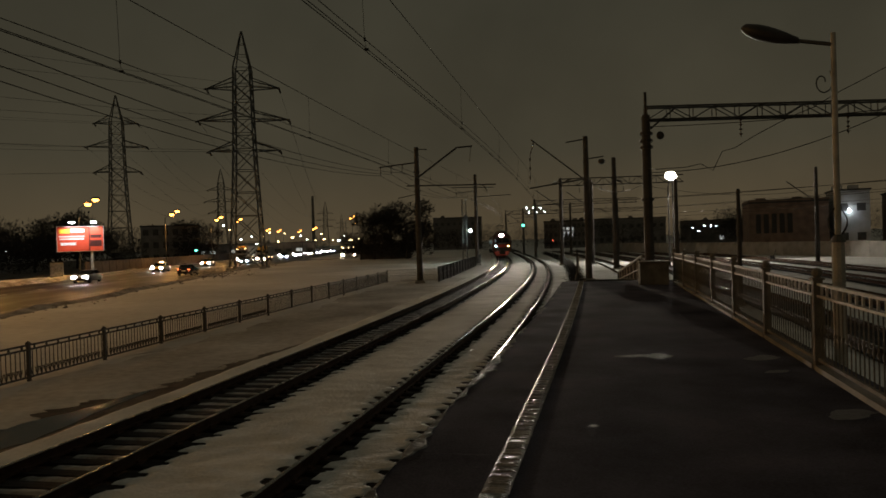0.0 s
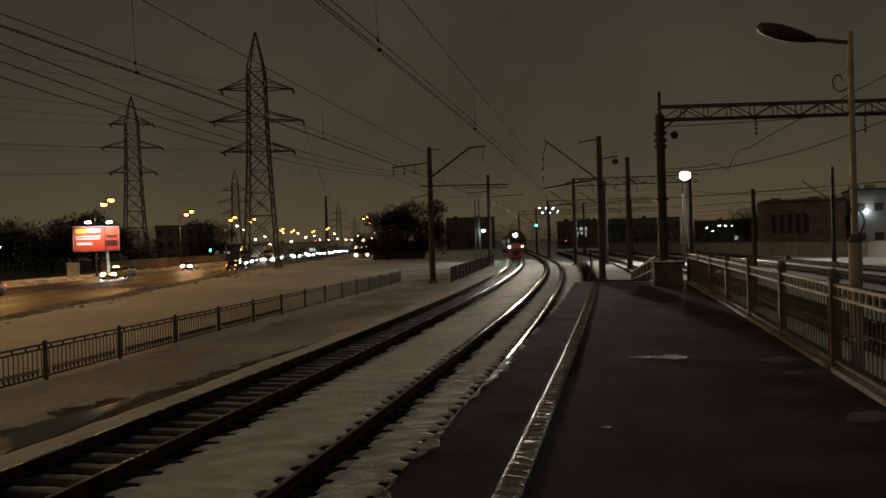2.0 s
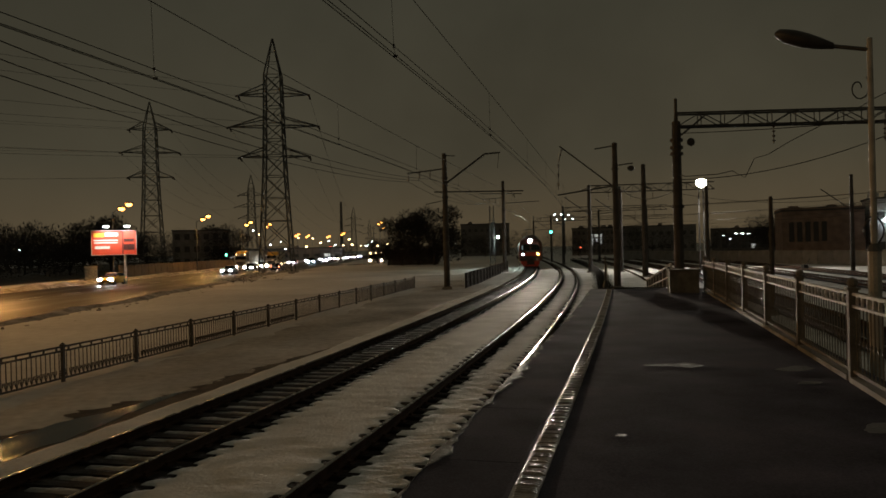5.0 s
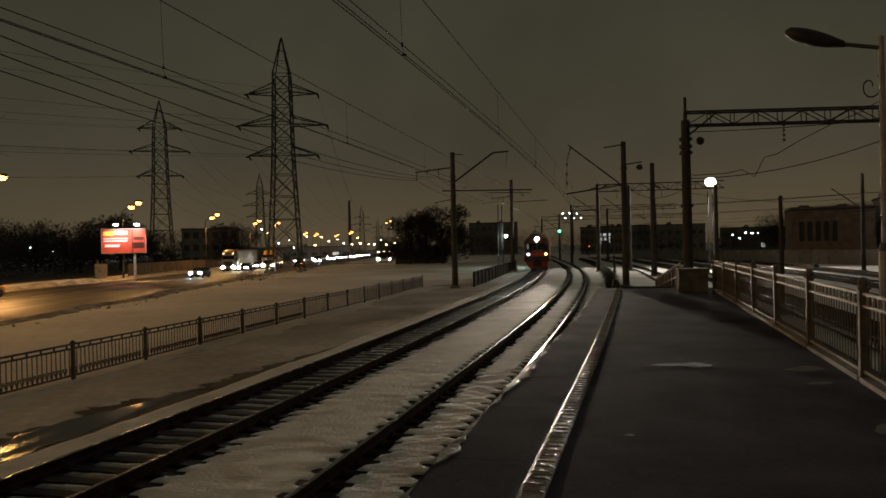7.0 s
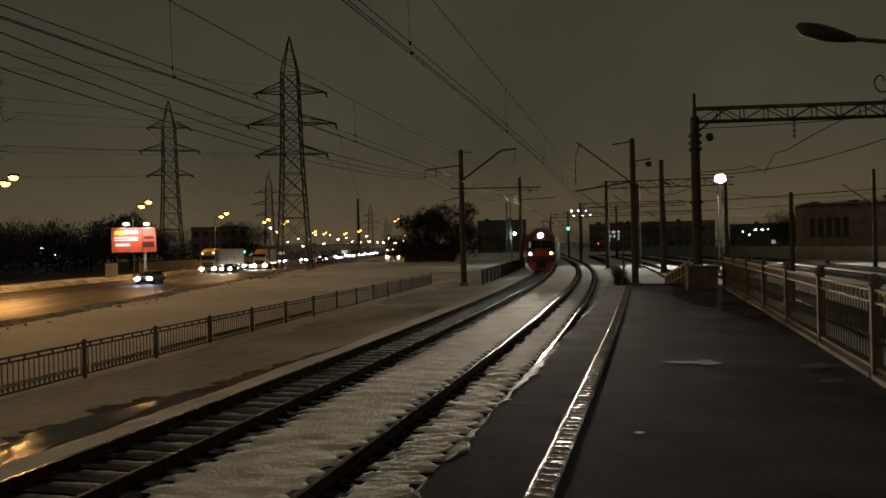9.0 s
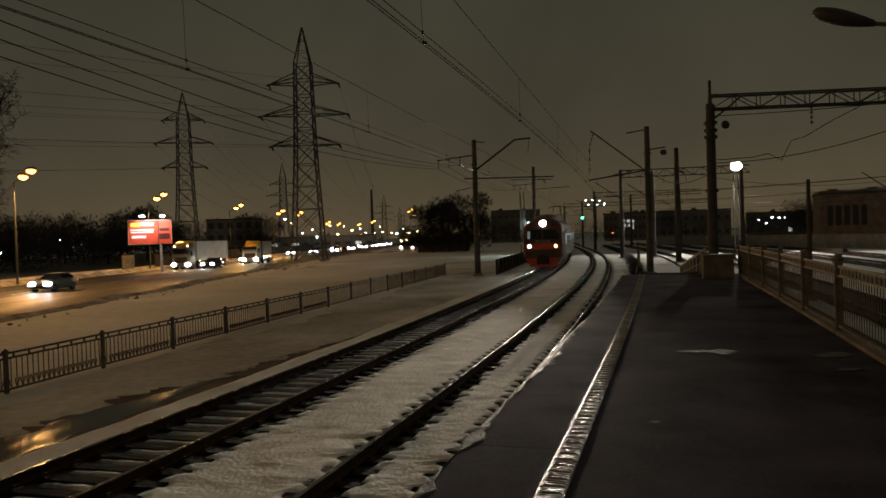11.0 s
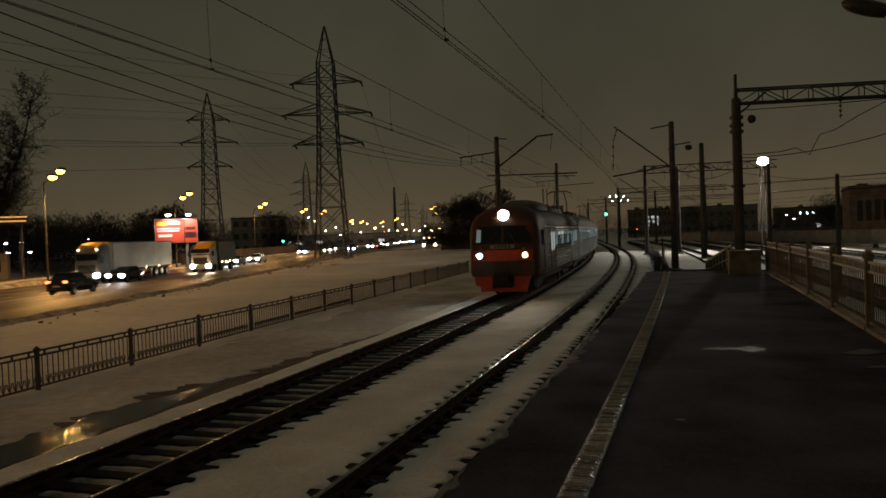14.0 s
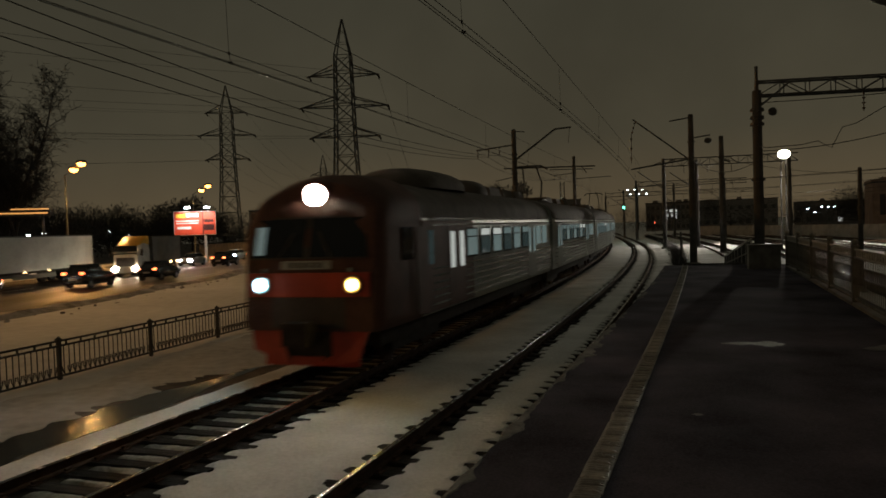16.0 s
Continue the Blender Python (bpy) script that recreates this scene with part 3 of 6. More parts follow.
def make_railing():
    """Pale railing along the back of the platform."""
    bar = Geo().tube((0, 0, 0.15), (0, 0, 0.94), 0.009, n=6).box(0, 0, 0.5, 0.028, 0.028, 0.05).mesh("bar", RAILBROWN)
    stub = Geo().box(0, 0, 0.96, 0.03, 0.025, 0.13).mesh("baluster", PALEPAINT)
    post = Geo().box(0, 0, 0, 0.11, 0.11, 1.16).box(0, 0, 1.16, 0.15, 0.15, 0.03)
    post.ball((0, 0, 1.25), 0.07)
    post_me = post.mesh("post", RAILBROWN)
    ra = thing("platform_railing", "pale ornamental railing with ball-topped posts along the platform", "railing")
    for n in range(-5, 8):
        s0, s1 = 2.95 * n, 2.95 * (n + 1)
        a, b = edge(s0 + 3.1, 4.22), edge(s1 + 3.1, 4.22)
        h = math.atan2(b.y - a.y, b.x - a.x)
        L = (b - a).length
        base = Matrix.Translation(a) @ Matrix.Rotation(h, 4, "Z")
        part("post", post_me, RAILBROWN, ra, m=base)
        if n == 7:
            break
        for nm, z, t in (("top_rail", 1.09, 0.035), ("middle_rail", 0.94, 0.03), ("bottom_rail", 0.12, 0.04)):
            part(nm, Geo().box(L / 2, 0, z, L - 0.12, 0.045, t), RAILBROWN if z < 0.5 else PALEPAINT, ra, m=base)
        part("kerb", Geo().box(L / 2, 0, 0, L - 0.14, 0.14, 0.07), CONCRETE, ra, m=base)
        for i in range(13):
            part("baluster", stub, PALEPAINT, ra, m=base @ Matrix.Translation((0.2 + i * (L - 0.4) / 12, 0, 0)))
        if -2 <= n:
            for i in range(20):
                part("bar", bar, RAILBROWN, ra, m=base @ Matrix.Translation((0.16 + i * (L - 0.32) / 19, 0, 0)))


def make_fence():
    """Iron fence between the snow field and the tracks."""
    fe = thing("iron_fence", "black wrought-iron fence standing in snow along the railway", "fence")
    post = Geo().box(0, 0, -0.3, 0.085, 0.085, 1.3).box(0, 0, 1.0, 0.12, 0.12, 0.03)
    post.box(0, 0, 1.03, 0.10, 0.10, 0.06, 0, 0.2)
    post_me = post.mesh("post", IRON)
    picket = Geo().box(0, 0, 0.08, 0.019, 0.019, 0.78)
    pk_me = picket.mesh("picket", IRON)
    arch = Geo()
    pts = [(0.148 * math.cos(math.pi * i / 8), 0, 0.34 - 0.25 * math.sin(math.pi * i / 8)) for i in range(9)]
    arch.line(pts, 0.015)
    arch_me = arch.mesh("scroll", IRON)
    far = Geo()
    y0 = 20.21
    for n in range(-5, 14):
        ya, yb = y0 + 3.31 * n, y0 + 3.31 * (n + 1)
        a, b = Vector((-10.28 + 0.205 * (ya - y0), ya, -0.25)), Vector((-10.28 + 0.205 * (yb - y0), yb, -0.25))
        h = math.atan2(b.y - a.y, b.x - a.x)
        L = (b - a).length
        base = Matrix.Translation(a) @ Matrix.Rotation(h, 4, "Z")
        part("post", post_me, IRON, fe, m=base)
        if n == 13:
            break
        for nm, z in (("top_rail", 0.95), ("middle_rail", 0.83), ("bottom_rail", 0.08)):
            part(nm, Geo().box(L / 2, 0, z, L - 0.1, 0.045, 0.05), IRON, fe, m=base)
        for i in range(7):
            part("spacer", Geo().box(L * (i + 0.5) / 7, 0, 0.87, 0.05, 0.03, 0.09), IRON, fe, m=base)
        for i in range(19):
            m = base @ Matrix.Translation((0.15 + i * (L - 0.3) / 18, 0, 0))
            if -2 <= n <= 7:
                part("picket", pk_me, IRON, fe, m=m)
            else:
                q = m.translation
                far.box(q.x, q.y, q.z + 0.08, 0.026, 0.026, 0.78, h)
            if -3 <= n <= 4 and i < 18:
                part("scroll", arch_me, IRON, fe, m=m @ Matrix.Translation(((L - 0.3) / 36, 0, 0)))
    tagged(part("picket", far, IRON, fe), kind="stuff")
    # thin mesh panels, then a second fence of dense pickets
    me = thing("mesh_fence", "light welded mesh fence panels in the snow", "fence")
    for i in range(3):
        a, b = Vector((-1.5 + i * 1.45, 63.3 + i * 0.1, -0.3)), Vector((-0.05 + i * 1.45, 63.4 + i * 0.1, -0.3))
        for j in range(9):
            p = a.lerp(b, j / 8)
            part("bar", Geo().tube(p, p + Vector((0, 0, 1.15)), 0.014, n=4), GALV, me)
        for z in (0.15, 0.6, 1.12):
            part("rail", Geo().tube(a + Vector((0, 0, z)), b + Vector((0, 0, z)), 0.014, n=4), GALV, me)
    f2 = thing("picket_fence", "dense dark picket fence following the curve of the track", "fence")
    pts = [Vector(p) for p in ((2.9, 61.5, -0.3), (4.9, 72, -0.3), (7.1, 84, -0.3), (9.6, 97, -0.3), (12.4, 115, -0.3))]
    g = Geo()
    for a, b in zip(pts, pts[1:]):
        n = int((b - a).length / 0.16)
        h = math.atan2(b.y - a.y, b.x - a.x)
        for i in range(n):
            p = a.lerp(b, i / n)
            g.box(p.x, p.y, -0.3, 0.1, 0.03, 1.35 + 0.04 * ragged(p.x, p.y, 9), h)
        for z in (0.1, 0.8):
            part("rail", Geo().tube(a + Vector((0.06, 0, z)), b + Vector((0.06, 0, z)), 0.04, n=4), IRON, f2)
        for i in range(4):
            p = a.lerp(b, i / 4)
            part("post", Geo().box(p.x + 0.1, p.y, -0.3, 0.14, 0.14, 1.4), IRON, f2)
    tagged(part("picket", g, IRON, f2), kind="stuff")


# ---- masts, gantries, wires ----
def string_of_discs(g, p, q, r=0.09, n=4):
    p, q = Vector(p), Vector(q)
    g.tube(p, q, r * 0.25, n=5)
    for i in range(n):
        a = p.lerp(q, (i + 0.3) / n)
        b = p.lerp(q, (i + 0.62) / n)
        g.tube(a, b, r, r * 0.45, n=7)
    return g


def mast(x, y, top, label, base=-0.35, r=0.24):
    m = thing("catenary_mast", label, "mast", "catenary masts", Matrix.Translation((x, y, base)))
    h = top - base
    part("post", Geo().tube((0, 0, 0), (0, 0, h), r, r * 0.72, 10), DARKPOST, m, smooth=False)
    part("cap", Geo().tube((0, 0, h), (0, 0, h + 0.08), r * 0.8, r * 0.5, 8), DARKPOST, m)
    part("footing", Geo().box(0, 0, 0, r * 3.4, r * 3.4, 0.35, 0, 0.8), CONCRETE, m)
    for z in (h * 0.42, h * 0.68, h * 0.82):
        part("clamp", Geo().tube((0, 0, z), (0, 0, z + 0.12), r * 1.02, n=10), IRON, m)
    return m


def arm(m, name, p, q, r=0.05, mat=IRON, n=6):
    return part(name, Geo().tube(p, q, r, n=n), mat, m)


def insul(m, p, q, r=0.09, n=4):
    return part("insulator", string_of_discs(Geo(), p, q, r, n), CERAMIC, m)


def truss(p, q, h, w, n):
    """A lattice beam between two points, h high and w wide."""
    p, q = Vector(p), Vector(q)
    d = (q - p).normalized()
    sd = d.cross(Vector((0, 0, 1))).normalized() * w / 2
    up = Vector((0, 0, h))
    g = Geo()
    for o in (sd, -sd, sd + up, up - sd):
        g.tube(p + o, q + o, 0.055, n=4)
    for i in range(n):
        a, b = p.lerp(q, i / n), p.lerp(q, (i + 1) / n)
        for o in (sd, -sd):
            g.tube(a + o + (up if i % 2 else Vector()), b + o + (Vector() if i % 2 else up), 0.028, n=4)
            g.tube(a + o, a + o + up, 0.025, n=4)
        g.tube(a + sd, b - sd, 0.022, n=4)
    return g


def make_masts():
    a = mast(1.35, 60.5, 11.1, "tall concrete catenary mast beside the track", r=0.27)
    arm(a, "bracket_arm", (0.1, 0, 9.0), (3.4, -0.1, 11.4), 0.085)
    arm(a, "bracket_tip", (3.4, -0.1, 11.4), (4.7, -0.1, 11.5), 0.07)
    arm(a, "hanger", (4.6, -0.1, 11.5), (4.45, -0.1, 10.2), 0.02)
    arm(a, "feeder_arm", (0, 0, 10.25), (-3.15, 0, 9.9), 0.055)
    arm(a, "cantilever", (-0.9, 0, 8.3), (6.6, 0, 8.25), 0.055)
    arm(a, "stay", (0, 0, 7.6), (-1.6, 0.2, 7.3), 0.035)
    arm(a, "top_strut", (0.1, 0, 11.35), (0.9, 0, 11.3), 0.04)
    for i in range(3):
        insul(a, (-3.0 + i * 0.9, 0, 9.9 + i * 0.1), (-3.05 + i * 0.9, 0, 9.2 + i * 0.1))
    insul(a, (1.9, 0, 8.28), (2.5, 0, 8.28), 0.1)
    insul(a, (5.5, 0, 8.26), (5.9, 0, 7.7), 0.1)
    c = mast(10.4, 101, 12.4, "concrete catenary mast farther along the curve", r=0.3)
    arm(c, "cantilever", (-3.3, 0, 11.1), (2.6, 0, 11.0), 0.06)
    arm(c, "cantilever", (0, 0, 9.7), (5.0, 0, 9.9), 0.05)
    arm(c, "feeder_arm", (-2.8, 0, 10.3), (0, 0, 10.5), 0.05)
    for i in range(3):
        insul(c, (-2.7 + i * 0.8, 0, 10.3 + i * 0.06), (-2.7 + i * 0.8, 0, 9.7))
    b = mast(14.35, 55.2, 10.95, "concrete catenary mast between platform end and yard", r=0.27)
    arm(b, "top_strut", (-1.5, 0.2, 10.95), (0, 0, 11.15), 0.05)
    arm(b, "bracket_arm", (-4.1, 0.8, 11.3), (0, 0, 7.9), 0.055)
    arm(b, "cantilever", (-4.3, 0.8, 7.5), (0.1, 0, 8.1), 0.06)
    arm(b, "lamp_arm", (0, 0, 9.6), (1.3, -0.3, 9.75), 0.05)
    part("weight", Geo().ball((1.15, -0.3, 9.35), 0.28, 1, 1, 0.8), IRON, b)
    for p, q in (((-3.9, 0.8, 11.1), (-4.2, 0.8, 10.1)), ((-4.2, 0.8, 10.1), (-4.25, 0.8, 7.9)), ((-1.6, 0.3, 7.95), (-1.1, 0.2, 8.1)), ((-2.6, 0.5, 7.8), (-2.1, 0.4, 7.95))):
        insul(b, p, q, 0.09, 3)
    d = mast(21.5, 71.8, 11.1, "concrete catenary mast in the yard", r=0.3)
    arm(d, "bracket", (0, 0, 9.3), (0.8, 0, 9.0), 0.08)
    for x, y, t, r in ((23.3, 87.5, 10.2, 0.25), (19.6, 88, 10.5, 0.28), (37.5, 124, 9.6, 0.25), (23.7, 127.8, 10.2, 0.28), (25.3, 65.3, 8.3, 0.2), (43, 72.6, 9.7, 0.22), (16, 33.5, 5.2, 0.12), (33, 140, 10, 0.25), (27, 160, 10, 0.25), (40, 170, 10, 0.25)):
        e = mast(x, y, t, "concrete catenary mast standing among yard tracks", r=r)
        if t > 8 and r > 0.2:
            arm(e, "bracket_arm", (-3.0, 0.3, t - 1.0), (0, 0, t - 3.2), 0.05)
            arm(e, "cantilever", (-3.4, 0.3, t - 2.9), (0.4, 0, t - 2.6), 0.045)
            insul(e, (-2.4, 0.2, t - 2.85), (-1.9, 0.2, t - 2.8), 0.09, 3)
    # lattice gantries across the yard
    for (x0, y0), (x1, y1), zb, h, n, post in (((11.8, 34.0), (40.0, 32.0), 8.7, 0.62, 26, True), ((19.6, 88.0), (33.5, 84.0), 9.6, 0.85, 14, False), ((23.7, 127.8), (41, 123.6), 9.2, 0.8, 16, False), ((26, 180), (60, 172), 9.4, 0.9, 20, True)):
        ga = thing("catenary_gantry", "dark steel lattice gantry carrying overhead wires", "gantry", "gantries", Matrix.Translation((x0, y0, -0.35)))
        p, q = Vector((0, 0, zb + 0.35)), Vector((x1 - x0, y1 - y0, zb + 0.35 - 0.15))
        part("beam", truss(p, q, h, 0.55, n), IRON, ga, "lattice steel beam")
        if post:
            part("post", Geo().tube((0, 0, 0), (0, 0, zb + 0.6), 0.24, 0.2, 10), DARKPOST, ga)
            part("spike", Geo().tube((0, 0, zb + 0.5), (0, 0, zb + 1.7), 0.07, n=6), IRON, ga)
            part("post", Geo().tube((q.x, q.y, 0), (q.x, q.y, zb + 0.9), 0.3, 0.24, 10), DARKPOST, ga)
            for z in (8.35, 8.0, 7.7, 5.2):
                part("clamp", Geo().tube((0, 0, z), (0, 0, z + 0.14), 0.3, n=10), IRON, ga)
            part("knee_brace", Geo().tube((0.15, 0, zb - 0.1), (1.4, -0.1, zb + 0.9), 0.05, n=4), IRON, ga)
            part("pulley", Geo().ball((0.62, -0.2, 8.3), 0.2, 1, 0.5, 1), IRON, ga)
        for i in range(5):
            o = p.lerp(q, 0.16 + i * 0.18)
            part("insulator", string_of_discs(Geo(), o, o + Vector((0, 0, -0.9)), 0.09, 4), CERAMIC, ga)


def sag(p, q, drop, n=14):
    p, q = Vector(p), Vector(q)
    return [p.lerp(q, i / n) - Vector((0, 0, 4 * drop * (i / n) * (1 - i / n))) for i in range(n + 1)]


def cable(pts, r, label, name="overhead_wire", group="overhead wires"):
    ob = part(name, Geo().line(pts, r), WIRE, None, label)
    return tagged(ob, "", "wire", group)


def make_wires():
    for off, nm in ((lambda s: 0.0, "first"), (lambda s: spread(s), "second")):
        sup = [-45, 3, 55, 97, 140, 190]
        for a, b in zip(sup, sup[1:]):
            at = lambda s, o, z: along(s, off(s) + o, z)
            high = lambda s: 7.85 - 4 * 0.4 * ((s - a) / (b - a)) * (1 - (s - a) / (b - a))
            run = [a + (b - a) * i / 20 for i in range(21)]
            stag = lambda s: -0.05 + 0.12 * math.cos(s * 0.063)
            w = thing("catenary_line", "thin contact wires hung on droppers over the track", "wire", "overhead wires")
            part("messenger_wire", Geo().line([at(s, 0, high(s)) for s in run], 0.009), WIRE, w)
            part("auxiliary_wire", Geo().line([at(s, stag(s) * 0.5, 6.52) for s in run], 0.0075), WIRE, w)
            for sd in (-0.03, 0.03):
                part("contact_wire", Geo().line([at(s, stag(s) + sd, 6.34) for s in run], 0.0075), WIRE, w)
            k = math.ceil((a - 7.2) / 8.7)
            while 7.2 + 8.7 * k < b:
                s = 7.2 + 8.7 * k
                part("dropper", Geo().tube(at(s, 0, high(s)), at(s, stag(s) * 0.5, 6.52), 0.005, n=4), WIRE, w)
                part("dropper", Geo().tube(at(s, stag(s) * 0.5, 6.52), at(s, stag(s), 6.34), 0.005, n=4), WIRE, w)
                part("clamp", Geo().box(at(s, 0, 0).x + stag(s) * 0.5, at(s, 0, 0).y, 6.49, 0.035, 0.035, 0.06), IRON, w)
                part("clamp", Geo().box(at(s, stag(s), 0).x, at(s, stag(s), 0).y, 6.33, 0.075, 0.03, 0.04), IRON, w)
                k += 1
    # feeders on the left bracket of the mast
    for i in range(3):
        p = (-1.7 + i * 0.9, 60.5, 8.85 + i * 0.1)
        q = (-14.7 + i * 0.9, 8.5, 9.1 + i * 0.1)
        cable(sag(p, q, 1.1), 0.016, "slack feeder cable beside the railway")
        cable(sag(q, (-26.5 + i * 0.9, -40, 9.2), 1.1), 0.016, "slack feeder cable beside the railway")
        cable(sag(p, (7.7 + i * 0.8, 101, 9.4), 0.8), 0.016, "slack feeder cable beside the railway")
    # loose cables in the yard
    cable([(11.8, 33.8, 6.4), (11.16, 31.06, 6.08), (12.36, 30.6, 6.1), (12.9, 30.37, 6.21), (13.35, 30.18, 5.89), (13.7, 30.02, 6.68), (14.15, 29.81, 6.79), (14.94, 29.42, 7.29), (16.09, 28.81, 7.91), (16.81, 28.4, 8.19), (17.5, 27.98, 8.66), (18.17, 27.55, 9.01), (19.12, 26.9, 9.56), (27.0, 32.9, 8.75)], 0.018, "kinked slack cable hanging from the gantry", "yard_cable", "yard cables")
    for p, q, d in (((11.9, 33.9, 6.2), (20.5, 27.5, 8.3), 0.7), ((12, 33.9, 5.9), (14.2, 55, 7.9), 0.9), ((14.3, 55.2, 7.9), (21.5, 71.8, 9.0), 0.7), ((12, 34, 8.4), (30, 10, 8.2), 0.8),
                    ((21.5, 71.8, 9), (43, 72.6, 7.4), 1.0), ((16, 60, 6.2), (42, 15, 6.2), 0.3), ((20, 90, 6.4), (50, 25, 6.4), 0.4), ((20, 92, 7.8), (50, 26, 7.8), 0.9), ((24, 120, 6.4), (58, 40, 6.4), 0.4), ((24, 121, 7.9), (58, 41, 7.9), 1.0), ((30, 140, 6.4), (62, 60, 6.4), 0.4)):
        cable(sag(p, q, d), 0.02, "dark slack cable strung across the yard", "yard_cable", "yard cables")


def pylon(x, y, h, rz, label, arms, steel=PYLONSTEEL):
    py = thing("lattice_pylon", label, "pylon", "pylons", Matrix.Translation((x, y, -0.4)) @ Matrix.Rotation(rz, 4, "Z"))
    k = h / 38.9
    lv = [0, 4.5, 8.8, 12.6, 16.2, 19.6, 22.2, 24.8, 27.6, 30.2, 32.8]
    wd = [2.6, 2.35, 2.12, 1.92, 1.75, 1.62, 1.55, 1.48, 1.42, 1.36, 1.3]
    lv, wd = [q * k for q in lv], [q * k for q in wd]
    cor = ((-1, -1), (1, -1), (1, 1), (-1, 1))
    for cx, cy in cor:
        g = Geo().line([(cx * wd[i], cy * wd[i], lv[i]) for i in range(len(lv))] + [(cx * 0.05, cy * 0.05, h)], 0.14 * k)
        part("leg", g, steel, py)
        part("footing", Geo().box(cx * wd[0], cy * wd[0], -0.1, 1.1, 1.1, 0.6, 0, 0.7), CONCRETE, py)
    br = Geo()
    for i in range(len(lv) - 1):
        for j in range(4):
            (ax, ay), (bx, by) = cor[j], cor[(j + 1) % 4]
            A, B = Vector((ax * wd[i], ay * wd[i], lv[i])), Vector((bx * wd[i], by * wd[i], lv[i]))
            C, D = Vector((ax * wd[i + 1], ay * wd[i + 1], lv[i + 1])), Vector((bx * wd[i + 1], by * wd[i + 1], lv[i + 1]))
            br.tube(A, D, 0.075 * k, n=3).tube(B, C, 0.075 * k, n=3).tube(C, D, 0.075 * k, n=3)
    for j in range(4):
        (ax, ay), (bx, by) = cor[j], cor[(j + 1) % 4]
        for q in (0.35, 0.65):
            A, B = Vector((ax * wd[-1], ay * wd[-1], lv[-1])).lerp(Vector((0, 0, h)), q), Vector((bx * wd[-1], by * wd[-1], lv[-1])).lerp(Vector((0, 0, h)), q)
            br.tube(A, B, 0.05 * k, n=3)
    tagged(part("bracing", br, steel, py, "criss-cross lattice bracing"), kind="stuff")
    ends = []
    for z, L in arms:
        z, L = z * k, L * k
        for sd in (-1, 1):
            g = Geo()
            tip = Vector((sd * L, 0, z))
            for cy in (-1, 1):
                g.tube((sd * 1.45 * k, cy * 1.4 * k, z), tip, 0.12 * k, n=4)
                g.tube((sd * 1.45 * k, cy * 1.4 * k, z + 1.5 * k), tip, 0.11 * k, n=4)
                for q in (0.3, 0.6):
                    a = Vector((sd * 1.45 * k, cy * 1.4 * k, z)).lerp(tip, q)
                    b = Vector((sd * 1.45 * k, cy * 1.4 * k, z + 1.5 * k)).lerp(tip, q)
                    g.tube(a, b, 0.04 * k, n=3)
            part("cross_arm", g, steel, py)
            for dy in (-1, 1):
                e = tip + Vector((0, dy * 1.6 * k, -0.45 * k))
                part("insulator", string_of_discs(Geo(), tip, e, 0.16 * k, 7), CERAMIC, py)
            ends.append(py.matrix_basis @ tip)
    return py, ends


def make_pylons():
    A = ((29.6, 5.8), (24.4, 7.3), (19.4, 5.7))
    _, e1 = pylon(-25.3, 119.6, 38.9, 0.05, "tall steel lattice pylon standing in the snow field", A)
    # these farther pylons take the steel paled to imitate haze
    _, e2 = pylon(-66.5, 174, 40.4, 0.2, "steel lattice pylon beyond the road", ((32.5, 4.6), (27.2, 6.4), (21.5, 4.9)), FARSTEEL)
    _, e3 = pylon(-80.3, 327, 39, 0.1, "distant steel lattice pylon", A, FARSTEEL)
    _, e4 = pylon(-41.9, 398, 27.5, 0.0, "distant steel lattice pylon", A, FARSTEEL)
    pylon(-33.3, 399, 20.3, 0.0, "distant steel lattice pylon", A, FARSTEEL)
    for i, e in enumerate(e1):
        sd = -1 if i % 2 == 0 else 1
        cable(sag(e, (e.x - 140 + 3 * sd, -85, e.z + 1), 6.0, 24), 0.02, "power line conductor between pylons", "power_line", "power lines")
        cable(sag(e, e4[i], 8.0, 20), 0.022, "power line conductor between pylons", "power_line", "power lines")
    for i, e in enumerate(e2):
        cable(sag(e, (e.x - 140, -31, e.z + 1), 6.0, 24), 0.02, "power line conductor between pylons", "power_line", "power lines")
        cable(sag(e, e3[i], 6.0, 20), 0.022, "power line conductor between pylons", "power_line", "power lines")


# ---- lamps ----
def street_lamp(x, y, h, label, glow=SODIUMGLOW, heads=2, power=0.0, colour=SODIUM, side=1, rz=0.0, size=1.0, group="street lamps"):
    sl = thing("street_lamp", label, "street lamp", group, Matrix.Translation((x, y, -0.35)) @ Matrix.Rotation(rz, 4, "Z"))
    h += 0.35
    part("pole", Geo().tube((0, 0, 0), (0, 0, h - 0.6), 0.13, 0.07, 8), GALV, sl)
    for i in range(heads):
        a = Vector((side * (1.3 + 0.95 * i), 0.2 * i, h + 0.6 * i))
        part("arm", Geo().tube((0, 0, h - 0.65), a, 0.04, n=5), GALV, sl)
        hd = part("lamp_head", Geo().ball(a + Vector((0, 0, 0.06 * size)), 0.42 * size, 1.0, 0.55, 0.34), GALV, sl)
        part("bulb", Geo().ball(a - Vector((0, 0, 0.06 * size)), 0.30 * size, 1.0, 0.8, 0.72, 12, 7), glow, hd, "glowing lamp glass")
    if power:
        lamp("lamp_light", "SPOT", (side * 1.8, 0, h - 0.45), power, colour, 0.25, sl, (side * 1.8 + 5.5, 0, 0), 168, 0.25)
    return sl


